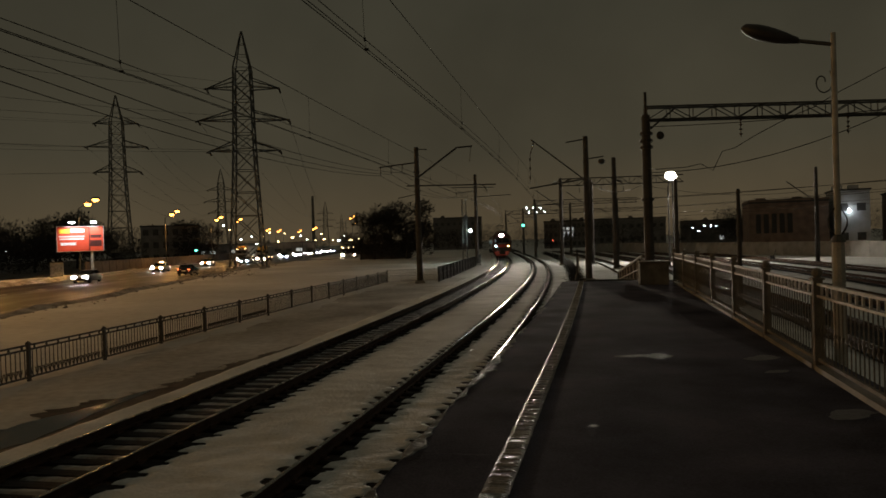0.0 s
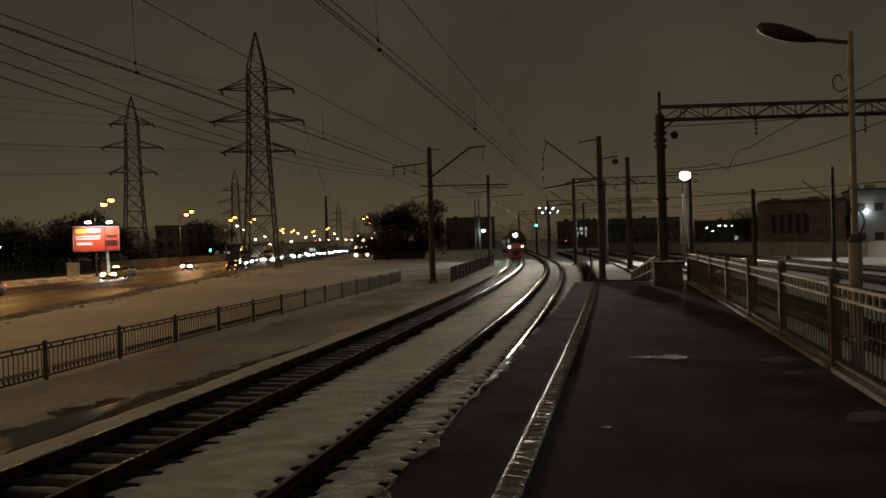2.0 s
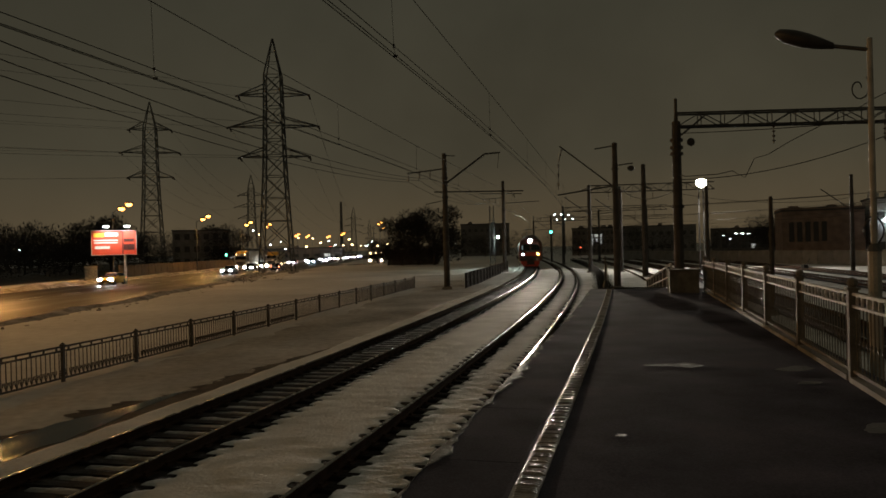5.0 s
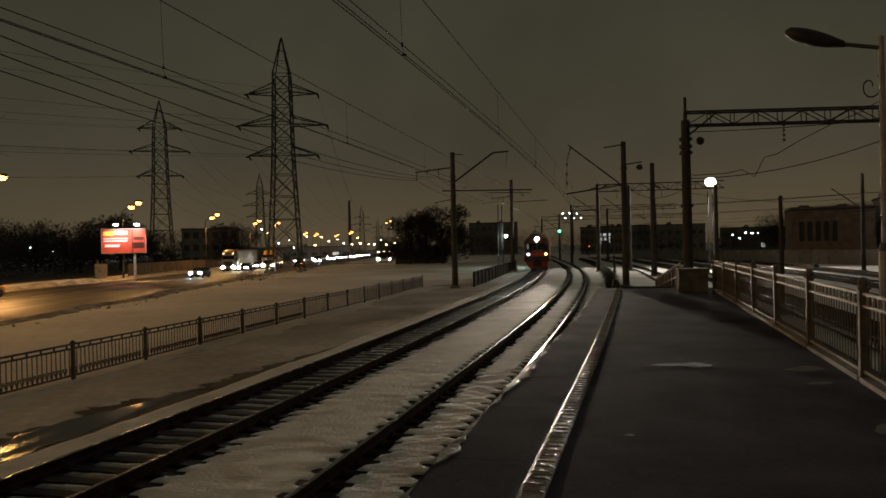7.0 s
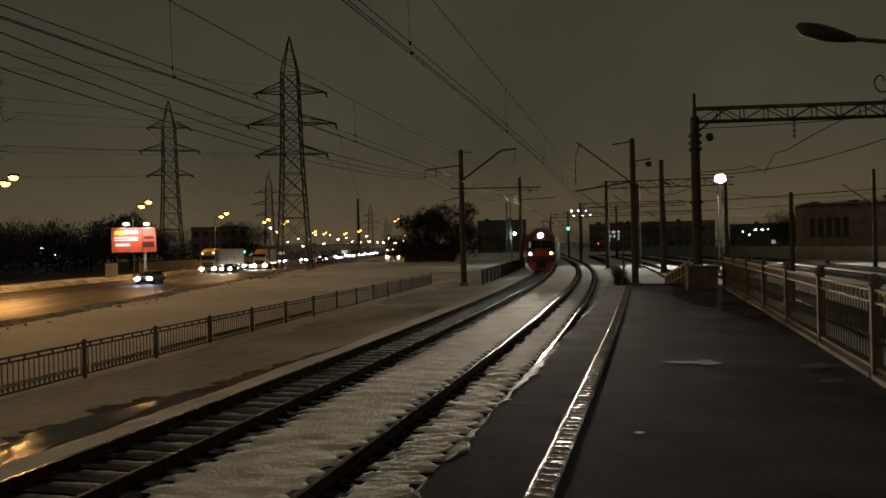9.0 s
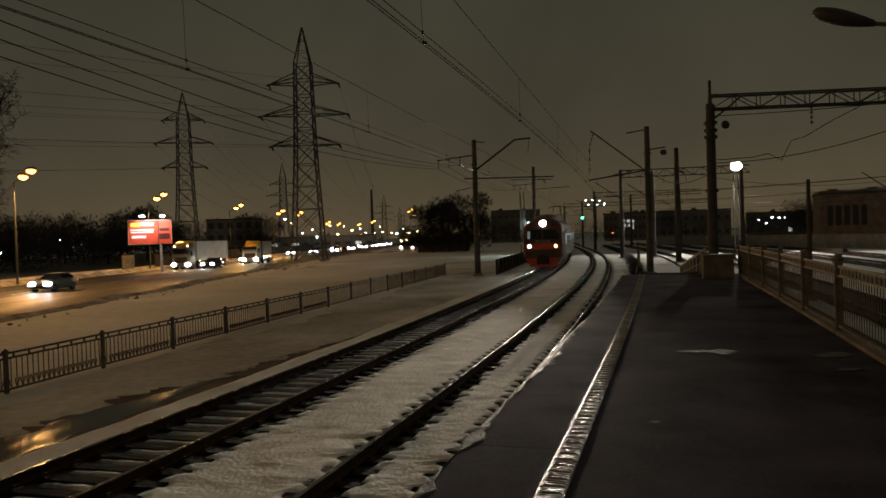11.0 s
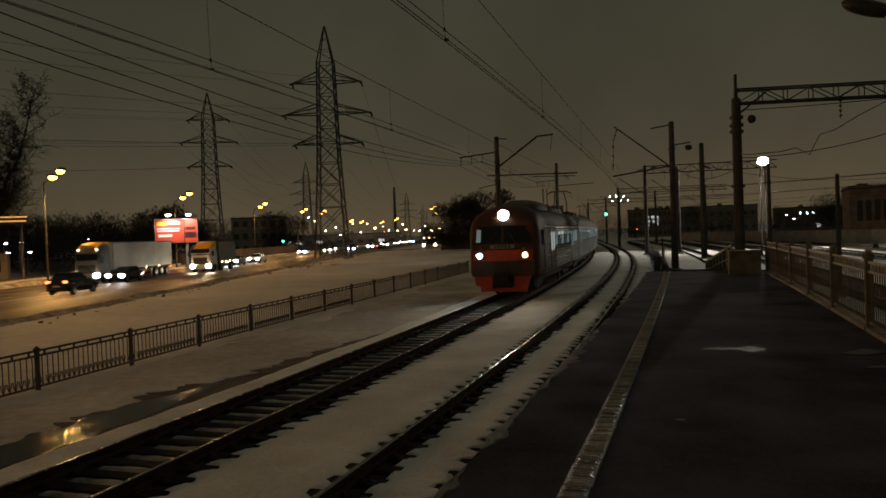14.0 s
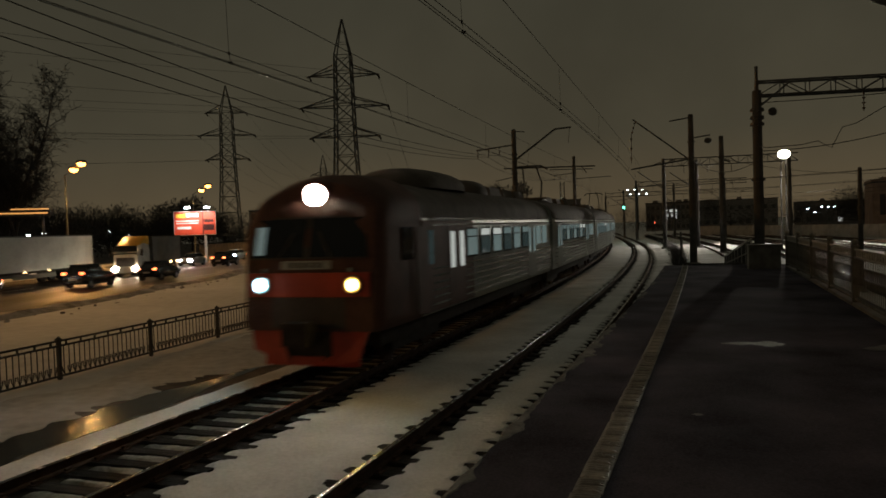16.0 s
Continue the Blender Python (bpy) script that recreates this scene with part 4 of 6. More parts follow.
def make_lamps():
    for y, pw in ((-6, 3600), (30, 5600), (70.6, 5800), (102.7, 4400), (139.2, 3600), (172, 3200)):
        street_lamp(-44.2 - (0.6 if y > 100 else 0), y, 10.5 if y < 80 else 10.0, "tall roadside lamp with two glowing sodium heads", power=pw, side=0.75 if y < 80 else 1, size=1.5)
    for x, y in ((-43.4, 186), (-56.5, 298), (-57, 327), (-51, 350), (-38, 300)):
        street_lamp(x, y, 10.0, "distant roadside lamp with glowing sodium heads", side=1, size=1.5)
    street_lamp(-14.8, 190, 10.0, "roadside lamp by the side road", side=1, power=900)
    street_lamp(-15.6, 226, 10.0, "roadside lamp by the side road", heads=1, side=1, size=1.2)
    street_lamp(-24, 400, 9.6, "distant roadside lamp with one head", heads=1, side=1, size=1.7)
    # far small lamps of the town
    rnd = random.Random(5)
    for x, z in ((-97.5, 2.3), (-91.4, 2.1), (-70.6, 12.2), (-68.1, 10.5), (-64, 6.5), (-60, 7.6), (-55.3, 7.2), (-53.1, 9.0), (-47.4, 8.6), (-44.3, 6.9), (-41, 7.4), (-38.7, 5.8), (-35.3, 5.5), (-31.9, 5.8), (-28.5, 5.3), (-26.2, 5.2), (-21.6, 5.1), (-33, 8.0), (-50, 5.4), (-58, 4.6), (-24, 6.8), (-18, 5.6)):
        warm = rnd.random() < 0.65
        street_lamp(x, 296 - abs(x) * 0.12, z, "small distant town lamp", WARMGLOW if warm else COOLGLOW, 1, side=0.3, size=rnd.uniform(0.9, 1.6), group="distant lamps")
    for x, z in ((9.9, 5.3), (13.5, 5.2), (18.2, 5.0), (21.7, 5.4), (25, 5.2), (94.0, 5.3), (98.0, 5.9), (100.1, 5.8), (102.0, 5.8), (96.0, 4.2)):
        street_lamp(x, 298 if x < 50 else 230, z, "small distant white lamp", COOLGLOW, 1, side=0.3, size=1.1, group="distant lamps")
    for x, y, z in [(-83.7, 147.9, 5.0), (-81.7, 149.1, 3.5), (-80.4, 149.8, 4.1), (-64.0, 96, 4.3), (-66.6, 96.5, 4.2), (-62.9, 96, 2.9), (-66.0, 96, 2.9)]:
        street_lamp(x, y, z, "small white lamp among dark trees", COOLGLOW, 1, side=0.3, size=0.8, group="distant lamps")
    tw = thing("lighting_tower", "distant yard lighting tower with rows of lamps", "lighting tower", "", Matrix.Translation((55, 294, -0.4)))
    part("mast", Geo().tube((0, 0, 0), (0, 0, 17), 0.5, 0.3, 6), IRON, tw)
    part("platform", Geo().box(0, 0, 13.8, 9, 1, 0.3).box(0, 0, 15.6, 8, 1, 0.3), IRON, tw)
    for x, z in ((-3.9, 16.3), (-1.2, 16.3), (1.7, 16.1), (-2.9, 14.4), (0.6, 14.4), (3.5, 14.5)):
        part("floodlight", Geo().ball((x, -0.6, z), 0.27, 1, 0.5, 0.8), COOLGLOW, tw, "glowing floodlight")
    # yard floodlight past the platform end
    fl = thing("floodlight_pole", "steel pole with a glaring floodlight past the platform end", "street lamp", "", Matrix.Translation((35.5, 93.5, 5.1)))
    part("pole", Geo().tube((-0.3, 0, -5.5), (-0.3, 0, 4.4), 0.12, 0.1, 8), IRON, fl)
    part("pole", Geo().tube((0.5, 0.5, -5.5), (0.5, 0.5, 5.5), 0.12, 0.1, 8), IRON, fl)
    part("arm", Geo().tube((-0.3, 0, 4.4), (0.0, -0.15, 5.7), 0.06, n=5), GALV, fl)
    part("lamp_housing", Geo().box(0, 0.1, 5.45, 1.2, 0.5, 0.8), IRON, fl)
    part("lens", Geo().ball((0, -0.25, 5.85), 0.68, 1.1, 0.5, 0.8, 18, 10), YARDGLOW, fl, "glaring lamp lens", True)
    lamp("floodlight_light", "SPOT", (-0.05, -1.4, 5.7), 10500, (1.0, 0.92, 0.78), 0.15, fl, (-12, -30, -14), 176, 0.12)
    # signal by the curve
    sg = thing("signal_mast", "lattice signal mast with a pale green light", "signal", "", Matrix.Translation((9.9, 114.5, -0.4)))
    g = Geo()
    for cx, cy in ((-0.4, -0.4), (0.4, -0.4), (0.4, 0.4), (-0.4, 0.4)):
        g.tube((cx, cy, 0), (cx * 0.7, cy * 0.7, 10.2), 0.05, n=4)
    for i in range(12):
        z = i * 0.85
        g.tube((-0.4, -0.4, z), (0.4, -0.4, z + 0.85), 0.03, n=3).tube((0.4, 0.4, z), (-0.4, 0.4, z + 0.85), 0.03, n=3).tube((-0.4, 0.4, z), (-0.4, -0.4, z + 0.85), 0.03, n=3)
    part("lattice", g, IRON, sg)
    part("arm", Geo().tube((0, 0, 5.3), (0.9, 0, 5.3), 0.05, n=4), IRON, sg)
    part("lamp", Geo().ball((0.9, -0.2, 5.2), 0.25), glowing("mint_lamp_glow", (0.7, 1.0, 0.9), 14), sg, "glowing signal lamp")
    lamp("signal_light", "POINT", (0.9, -0.8, 5.0), 800, (0.78, 1.0, 0.86), 0.2, sg)
    # traffic lights and signals, small and coloured
    for x, y, z, mat, lab in ((-48.8, 173.2, 2.9, GREENGLOW, "green traffic light by the road"), (24.6, 146, 6.0, GREENGLOW, "green railway signal over the track"), (43, 205, 2.6, REDGLOW, "small red signal lamp on a post"), (-40, 290, 5.0, REDGLOW, "small red lamp on a dark post")):
        s = thing("signal_post", lab, "signal", "", Matrix.Translation((x, y, -0.4)))
        part("pole", Geo().tube((0, 0.2, 0), (0, 0.2, z + 0.9), 0.08, n=6), IRON, s)
        part("housing", Geo().box(0, 0.12, z - 0.3, 0.5, 0.3, 1.3), IRON, s)
        part("lens", Geo().ball((0, -0.1, z + 0.4), 0.27 if mat is GREENGLOW else 0.13), mat, s, "glowing signal lens")
    # unlit park lamp beside the platform
    pl = thing("platform_lamp", "unlit tall lamp with a scroll ornament behind the railing", "street lamp", "", Matrix.Translation((6.87, 11.03, 0)))
    part("pole", Geo().tube((0, 0, -0.35), (0, 0, 3.0), 0.1, 0.095, 10), PALEPAINT, pl, "thick lower pole")
    part("collar", Geo().tube((0, 0, 3.0), (0, 0, 3.12), 0.12, 0.06, 10), GALV, pl)
    part("pole", Geo().tube((0, 0, 3.1), (0, 0, 6.3), 0.05, 0.04, 8), PALEPAINT, pl)
    part("arm", Geo().tube((0, 0, 6.12), (-0.5, 0.28, 6.27), 0.032, n=6), GALV, pl)
    head = Geo()
    rows = []
    for i in range(13):
        u = i / 12
        c = Vector((-0.42, 0.235, 6.25)).lerp(Vector((-1.16, 0.65, 6.57)), u)
        r = 0.032 + 0.115 * math.sin(math.pi * (0.04 + 0.84 * u ** 1.15)) ** 0.8 if i < 12 else 0.03
        rows.append([c + Vector((0.49 * r * math.cos(w), 0.87 * r * math.cos(w), 0.9 * r * math.sin(w))) for w in [2 * math.pi * j / 10 for j in range(10)]])
    head.grid(rows, close=True).poly(rows[-1])
    part("lamp_head", head, IRON, pl, "long unlit cobra-head lamp", True)
    sc = [Vector((-0.14 + (0.05 + 0.014 * i) * math.cos(i * 0.55) * 0.8, 0.08, 5.55 + (0.05 + 0.014 * i) * math.sin(i * 0.55))) for i in range(14)]
    part("scroll", Geo().line(sc, 0.012), IRON, pl)
    for sd in (-1, 1):
        part("scroll", Geo().line([Vector((sd * (0.05 + 0.11 * math.sin(math.pi * i / 8)), 0, 3.1 + 0.055 * i)) for i in range(9)], 0.014), IRON, pl)


# ---- billboard, walls, buildings ----
def make_billboard():
    bb = thing("billboard", "floodlit red roadside billboard on a steel pole", "billboard", "", Matrix.Translation((-39.85, 91.65, -0.3)) @ Matrix.Rotation(0.41, 4, "Z"))
    W, H2, zb = 5.1, 3.0, 3.72
    part("pole", Geo().tube((1.25, 0.25, 0), (1.25, 0.25, 4.2), 0.17, n=10), PALEPAINT, bb)
    part("frame", Geo().box(0, 0.12, zb - 0.08, W + 0.16, 0.3, H2 + 0.16), PLASTER, bb)
    part("poster", Geo().box(0, -0.05, zb, W, 0.03, H2), POSTER_RED, bb, "red printed poster")
    part("headline", Geo().box(-1.75, -0.075, zb + 2.2, 1.2, 0.012, 0.5), POSTER_YELLOW, bb, "yellow block of print")
    part("headline", Geo().box(-0.3, -0.075, zb + 2.3, 1.5, 0.012, 0.45), POSTER_WHITE, bb, "white block of print")
    for x, z, w, h in ((-0.95, 1.72, 2.8, 0.15), (-0.95, 1.42, 2.7, 0.15), (-1.35, 0.72, 1.7, 0.34)):
        part("print_bar", Geo().box(x, -0.075, zb + z, w, 0.012, h), POSTER_WHITE, bb, "white bar of unreadable print")
    part("picture", Geo().box(1.72, -0.075, zb + 0.55, 1.3, 0.012, 0.75), POSTER_DARK, bb, "dark car picture")
    part("picture", Geo().box(1.72, -0.075, zb + 1.6, 1.2, 0.012, 0.4), POSTER_DARK, bb, "dark car picture")
    part("picture_edge", Geo().box(0.98, -0.08, zb, 0.12, 0.014, H2), POSTER_DARK, bb, "dark gap between poster halves")
    for x in (-0.9, 1.5):
        part("arm", Geo().tube((x, 0, zb + H2), (x, -1.1, zb + H2 + 0.55), 0.03, n=5), GALV, bb)
        part("floodlight", Geo().ball((x, -1.1, zb + H2 + 0.5), 0.28, 1.3, 0.6, 0.5), COOLGLOW, bb, "glowing floodlight")
        lamp("billboard_light", "SPOT", (x, -1.5, zb + H2 + 0.3), 430, (0.95, 0.97, 1.0), 0.1, bb, (x * 0.8, 0, zb + 1.0), 120)


def block(name, label, x, y, w, d, h, wall, floors, cols, rz=0.0, lit=0.0, seed=1, winw=1.3, winh=1.5, z0=-0.4, roofhut=True, cat="building"):
    """A plain building with recessed windows on the side that faces the railway."""
    rnd = random.Random(seed)
    b = thing(name, label, cat, "buildings", Matrix.Translation((x, y, z0)) @ Matrix.Rotation(rz, 4, "Z"))
    part("wall", Geo().box(0, 0, 0, w, d, h), wall, b)
    part("roof", Geo().box(0, 0, h, w + 0.4, d + 0.4, 0.3), ROOFING, b)
    if roofhut:
        for q in (-0.3, 0.18):
            part("roof_hut", Geo().box(w * q, 0, h + 0.3, 1.6, 1.6, 0.9), wall, b)
    fh = h / floors
    for f in range(floors):
        for c in range(cols):
            wx, wz = -w / 2 + w * (c + 0.5) / cols, f * fh + fh * 0.3
            on = rnd.random() < lit
            part("window", Geo().box(wx, -d / 2 - 0.01, wz, winw, 0.1, winh), LITWIN if on else DULLPANE, b, "lit window" if on else "")
    return b


def make_buildings():
    s = block("depot", "dark two-storey brick depot with tall windows", 73.6, 135.5, 13.5, 12, 8.9, BRICK, 1, 0, -0.35, 0, 3, 0.8, 3.4)
    for i in range(5):
        part("window", Geo().box(-5.2 + i * 1.35, -6.01, 3.3, 0.85, 0.1, 3.6), PANE, s)
    part("parapet", Geo().box(0, 0, 9.2, 13.7, 12.2, 0.35), BRICK, s)
    w = block("white_building", "white plastered building lit by a wall lamp", 83.2, 130.5, 5.6, 10, 10.6, PLASTER, 2, 2, -0.4, 0, 4, 1.4, 1.4)
    part("wall_lamp", Geo().ball((-0.6, -5.3, 6.9), 0.3), COOLGLOW, w, "glowing wall lamp")
    lamp("wall_lamp_light", "POINT", (-0.6, -6.4, 6.9), 40, COOL, 0.2, w)
    block("brick_house", "dark brick building beyond the yard wall", 95.5, 123, 16, 12, 9.8, BRICK, 2, 5, -0.45, 0, 5)
    block("apartment_house", "dark old apartment house beyond the road", -60.5, 192, 14, 12, 9.6, PALEWALL, 3, 6, 0.3, 0.0, 6, roofhut=False)
    block("long_hall", "long dark hall on the horizon", 23, 302, 20, 12, 13.2, DARKWALL, 3, 8, -0.05, 0.0, 7, 1.1, 1.2)
    block("office_building", "dark office block with a few lit windows", 58, 252, 16, 12, 9.3, DARKWALL, 3, 10, -0.2, 0.0, 13, 1.0, 1.3)
    block("warehouse", "long low dark warehouse on the horizon", 84, 285, 40, 14, 10.4, DARKWALL, 2, 14, -0.25, 0.05, 8)
    block("warehouse", "long low dark warehouse on the horizon", 130, 268, 46, 14, 8.5, DARKWALL, 2, 14, -0.4, 0.03, 9)
    block("shop_row", "low dark row of shops by the road", -66, 300, 60, 10, 5, DARKWALL, 1, 14, 0.05, 0.35, 12, 2.4, 1.2)
    of = bpy.data.objects["office_building"]
    for x, z in ((-1.6, 5.9), (0.2, 5.9), (1.6, 5.9), (-1.2, 4.4), (0.6, 4.4), (-1.6, 3.2), (1.4, 3.6), (1.5, 4.6)):
        part("window", Geo().box(x, -6.06, z + 0.4, 1.1, 0.1, 0.9), LITWIN, of, "bright lit window")
    sh = thing("shed", "low grey shed with a flat snowy roof", "shed", "", Matrix.Translation((-3.7, 162, -0.4)))
    part("wall", Geo().box(0, 0, 0, 11, 5, 3.3), DARKPOST, sh)
    part("roof", Geo().box(0, 0, 3.3, 11.5, 5.5, 0.25), ROOFING, sh)
    part("annex", Geo().box(3.2, -0.4, 3.55, 5, 4, 0.7), CONCRETE, sh)
    part("door", Geo().box(-3.5, -2.55, 0, 2.4, 0.08, 2.4), IRON, sh)
    ch = thing("chimney", "distant banded factory chimney", "chimney", "", Matrix.Translation((-48.5, 397, -0.4)))
    for i in range(6):
        part("band", Geo().tube((0, 0, i * 5.1), (0, 0, i * 5.1 + 5.1), 1.05 - i * 0.07, 0.98 - i * 0.07, 10), CONCRETE if i % 2 else DARKWALL, ch)
    # concrete panel wall behind the yard
    wl2 = tagged(thing("yard_wall", "long pale concrete panel wall behind the yard", "wall"), kind="structure")
    a, b = Vector((42, 162, -0.4)), Vector((62, 62, -0.4))
    n = 34
    pan = Geo().box(0, 0, 0, (b - a).length / n - 0.06, 0.14, 2.1)
    for zz in (0.3, 1.0, 1.7):
        pan.box(0, -0.06, zz, (b - a).length / n - 0.6, 0.06, 0.16)
    pan_me = pan.mesh("panel", PALEWALL)
    h = math.atan2(b.y - a.y, b.x - a.x)
    for i in range(n):
        p = a.lerp(b, (i + 0.5) / n)
        part("panel", pan_me, PALEWALL, wl2, m=Matrix.Translation(p) @ Matrix.Rotation(h, 4, "Z"))
    ow = tagged(thing("roadside_wall", "long brown plank wall beyond the road", "wall"), kind="structure")
    pl = Geo().box(0, 0, 0, 2.9, 0.15, 2.0).mesh("panel", PLANKWALL)
    for i in range(44):
        part("panel", pl, PLANKWALL, ow, m=Matrix.Translation((-47.5 - 0.05 * i, 112 + i * 3.0, -0.2)) @ Matrix.Rotation(math.pi / 2 + 0.017, 4, "Z"))


def make_sign_canopy():
    # canopy, columns and kiosk are invented to carry an orange-lit sign's glow
    c = thing("roadside_canopy", "made-up flat canopy carrying the strips of an orange-lit sign", "canopy", "", Matrix.Translation((-54, 75, -0.1)) @ Matrix.Rotation(0.5, 4, "Z"))
    part("roof", Geo().box(0, 0, 6.2, 9, 5, 0.5), ROOFING, c)
    for x in (-3.6, 3.6):
        part("column", Geo().tube((x, 0, 0), (x, 0, 6.2), 0.15, n=8), GALV, c)
    part("light_strip", Geo().box(0, -2.55, 6.3, 8.6, 0.08, 0.16), WARMSTRIP, c, "orange glowing strip")
    part("light_strip", Geo().box(2.6, -2.55, 6.75, 3.6, 0.08, 0.14), WARMSTRIP, c, "orange glowing strip")
    part("kiosk", Geo().box(-0.6, 1.2, 0, 5.5, 2.4, 3.0), DARKWALL, c)
    part("kiosk_window", Geo().box(-0.6, -0.05, 1.0, 4.2, 0.1, 1.2), PANE, c)


def make_roadside_cabinet():
    c = thing("utility_cabinet", "pale weathered utility cabinet on the snowy roadside", "cabinet", "", Matrix.Translation((-47.2, 101, -0.1)) @ Matrix.Rotation(0.35, 4, "Z"))
    part("plinth", Geo().box(0, 0, -0.2, 1.7, 0.9, 0.35), CONCRETE, c)
    part("body", Geo().box(0, 0, 0.15, 1.55, 0.8, 1.85), PALEPAINT, c)
    part("roof", Geo().box(0, 0, 2.0, 1.75, 1.0, 0.1, 0, 0.9), GALV, c)
    for x in (-0.38, 0.38):
        d = part("door", Geo().box(x, -0.41, 0.25, 0.72, 0.03, 1.65), PALEPAINT, c)
        part("handle", Geo().box(x * 0.2, -0.44, 1.05, 0.05, 0.03, 0.2), IRON, d)


def make_yard():
    for k, off in enumerate((11.2, 16.0, 20.6, 25.4, 30.5)):
        f = lambda s, o=off: o + 0.02 * s
        tr = thing("yard_track", "dark yard siding with rails showing through patchy snow", "railway track", "yard tracks")
        rows = [[along(s, f(s) - 1.15 - 0.25 * ragged(s, k, 0.3), -0.26), along(s, f(s), -0.2), along(s, f(s) + 1.15 + 0.25 * ragged(s, k + 5, 0.3), -0.26)] for s in range(-20, 190, 3)]
        part("bed", Geo().grid(rows), BALLAST, tr, "dark ballast strip")
        for sd in (-0.8, 0.8):
            rail = part("rail", sweep(lambda s, d=sd: f(s) + d, [(u * 1.2, z) for u, z in FOOT], -20, 180, 4.0), RUST, tr)
            part("rail_head", sweep(lambda s, d=sd: f(s) + d, CROWN, -20, 180, 4.0), STEEL, rail)
    for k, off in enumerate((13.6, 18.3, 23.0, 28.0)):
        sn = strip(lambda s, k2, o=off, q=k: o + 0.02 * s - 0.9 - 0.35 * ragged(s, q, 0.25), lambda s, k2, o=off, q=k: o + 0.02 * s + 0.95 + 0.35 * ragged(s, q + 4, 0.25), 0, 150, 1.0, -0.28, -0.16, 4, 0.05)
        setting("yard_snow", sn, SNOW, "strip of clean snow between yard tracks", "snow", True)
    # switch stands and heaps
    for x, y in ((29, 78), (38, 92), (33, 64), (44, 84)):
        t = thing("switch_stand", "small dark switch stand between yard tracks", "switch stand", "switch stands", Matrix.Translation((x, y, -0.3)))
        part("body", Geo().box(0, 0, 0, 0.8, 0.5, 0.6, 0.3, 0.8), IRON, t)
        part("lever", Geo().tube((0.2, 0, 0.5), (0.6, 0, 1.3), 0.03, n=5), IRON, t)


def make_platform_end():
    bx = thing("grit_box", "pale painted cabinet at the platform end", "cabinet", "", Matrix.Translation((9.15, 26.0, PZ)) @ Matrix.Rotation(-0.24, 4, "Z"))
    part("body", Geo().box(0, 0, 0, 1.0, 0.9, 0.8), RAILBROWN, bx)
    part("lid", Geo().box(0, -0.02, 0.8, 1.06, 0.98, 0.05), RAILBROWN, bx)
    part("edge_strip", Geo().box(-0.55, -0.47, 0, 0.05, 0.05, 0.9), PALEPAINT, bx, "pale corner strip")
    # ramps with rails leading down from the end
    for x0, y0, x1, y1, lab in ((7.7, 31.4, 11.6, 47.5, "sloping pale handrail beside the ramp"), (9.9, 29.5, 14.0, 46.5, "sloping pale handrail beside the ramp")):
        hr = thing("handrail", lab, "handrail", "ramp handrails")
        a, b = Vector((x0, y0, PZ - 0.1)), Vector((x1, y1, -0.2))
        part("top_rail", Geo().tube(a + Vector((0, 0, 1.05)), b + Vector((0, 0, 1.05)), 0.04, n=6), PALEPAINT, hr)
        part("middle_rail", Geo().tube(a + Vector((0, 0, 0.55)), b + Vector((0, 0, 0.55)), 0.03, n=6), PALEPAINT, hr)
        for i in range(9):
            p = a.lerp(b, i / 8)
            part("post", Geo().tube(p - Vector((0, 0, 0.3)), p + Vector((0, 0, 1.05)), 0.035, n=6), PALEPAINT, hr)
        part("bottom_rail", Geo().tube(a + Vector((0, 0, 0.12)), b + Vector((0, 0, 0.12)), 0.025, n=5), IRON, hr)
        for i in range(96):
            p = a.lerp(b, (i + 0.5) / 96)
            part("bar", Geo().tube(p + Vector((0, 0, 0.1)), p + Vector((0, 0, 0.98)), 0.016, n=4), IRON, hr)
    g = Geo().grid([[(7.9, 31, PZ - 0.05), (9.9, 30.4, PZ - 0.05)], [(11.8, 47.5, -0.28), (13.9, 47, -0.28)]])
    g.grid([[(7.9, 31, -0.5), (7.9, 31, PZ - 0.05)], [(11.8, 47.5, -0.5), (11.8, 47.5, -0.28)]])
    g.grid([[(9.9, 30.4, PZ - 0.05), (9.9, 30.4, -0.5)], [(13.9, 47, -0.28), (13.9, 47, -0.5)]])
    setting("ramp", g, CONCRETE, "concrete ramp going down from the platform end", "ramp")
    sp = thing("end_post", "short dark marker post at the platform end", "post", "", Matrix.Translation((7.55, 31.0, -0.3)))
    part("post", Geo().tube((0, 0, 0), (0, 0, 3.0), 0.035, n=6), IRON, sp)
    part("foot", Geo().box(0, 0, 1.65, 0.22, 0.22, 0.3, 0, 0.5), IRON, sp)


# ---- trees ----
def limb(g, p, d, L, r0, rnd, n=5, rise=0.12, sides=5):
    """A tapering, slightly crooked limb that turns upwards; returns its points."""
    pts, d = [p], d.normalized()
    for i in range(n):
        d = (d + Vector((rnd.gauss(0, 0.09), rnd.gauss(0, 0.09), rise + rnd.gauss(0, 0.05)))).normalized()
        q = pts[-1] + d * (L / n)
        g.tube(pts[-1], q, r0 * (1 - 0.8 * i / n), r0 * (1 - 0.8 * (i + 1) / n), sides)
        pts.append(q)
    return pts


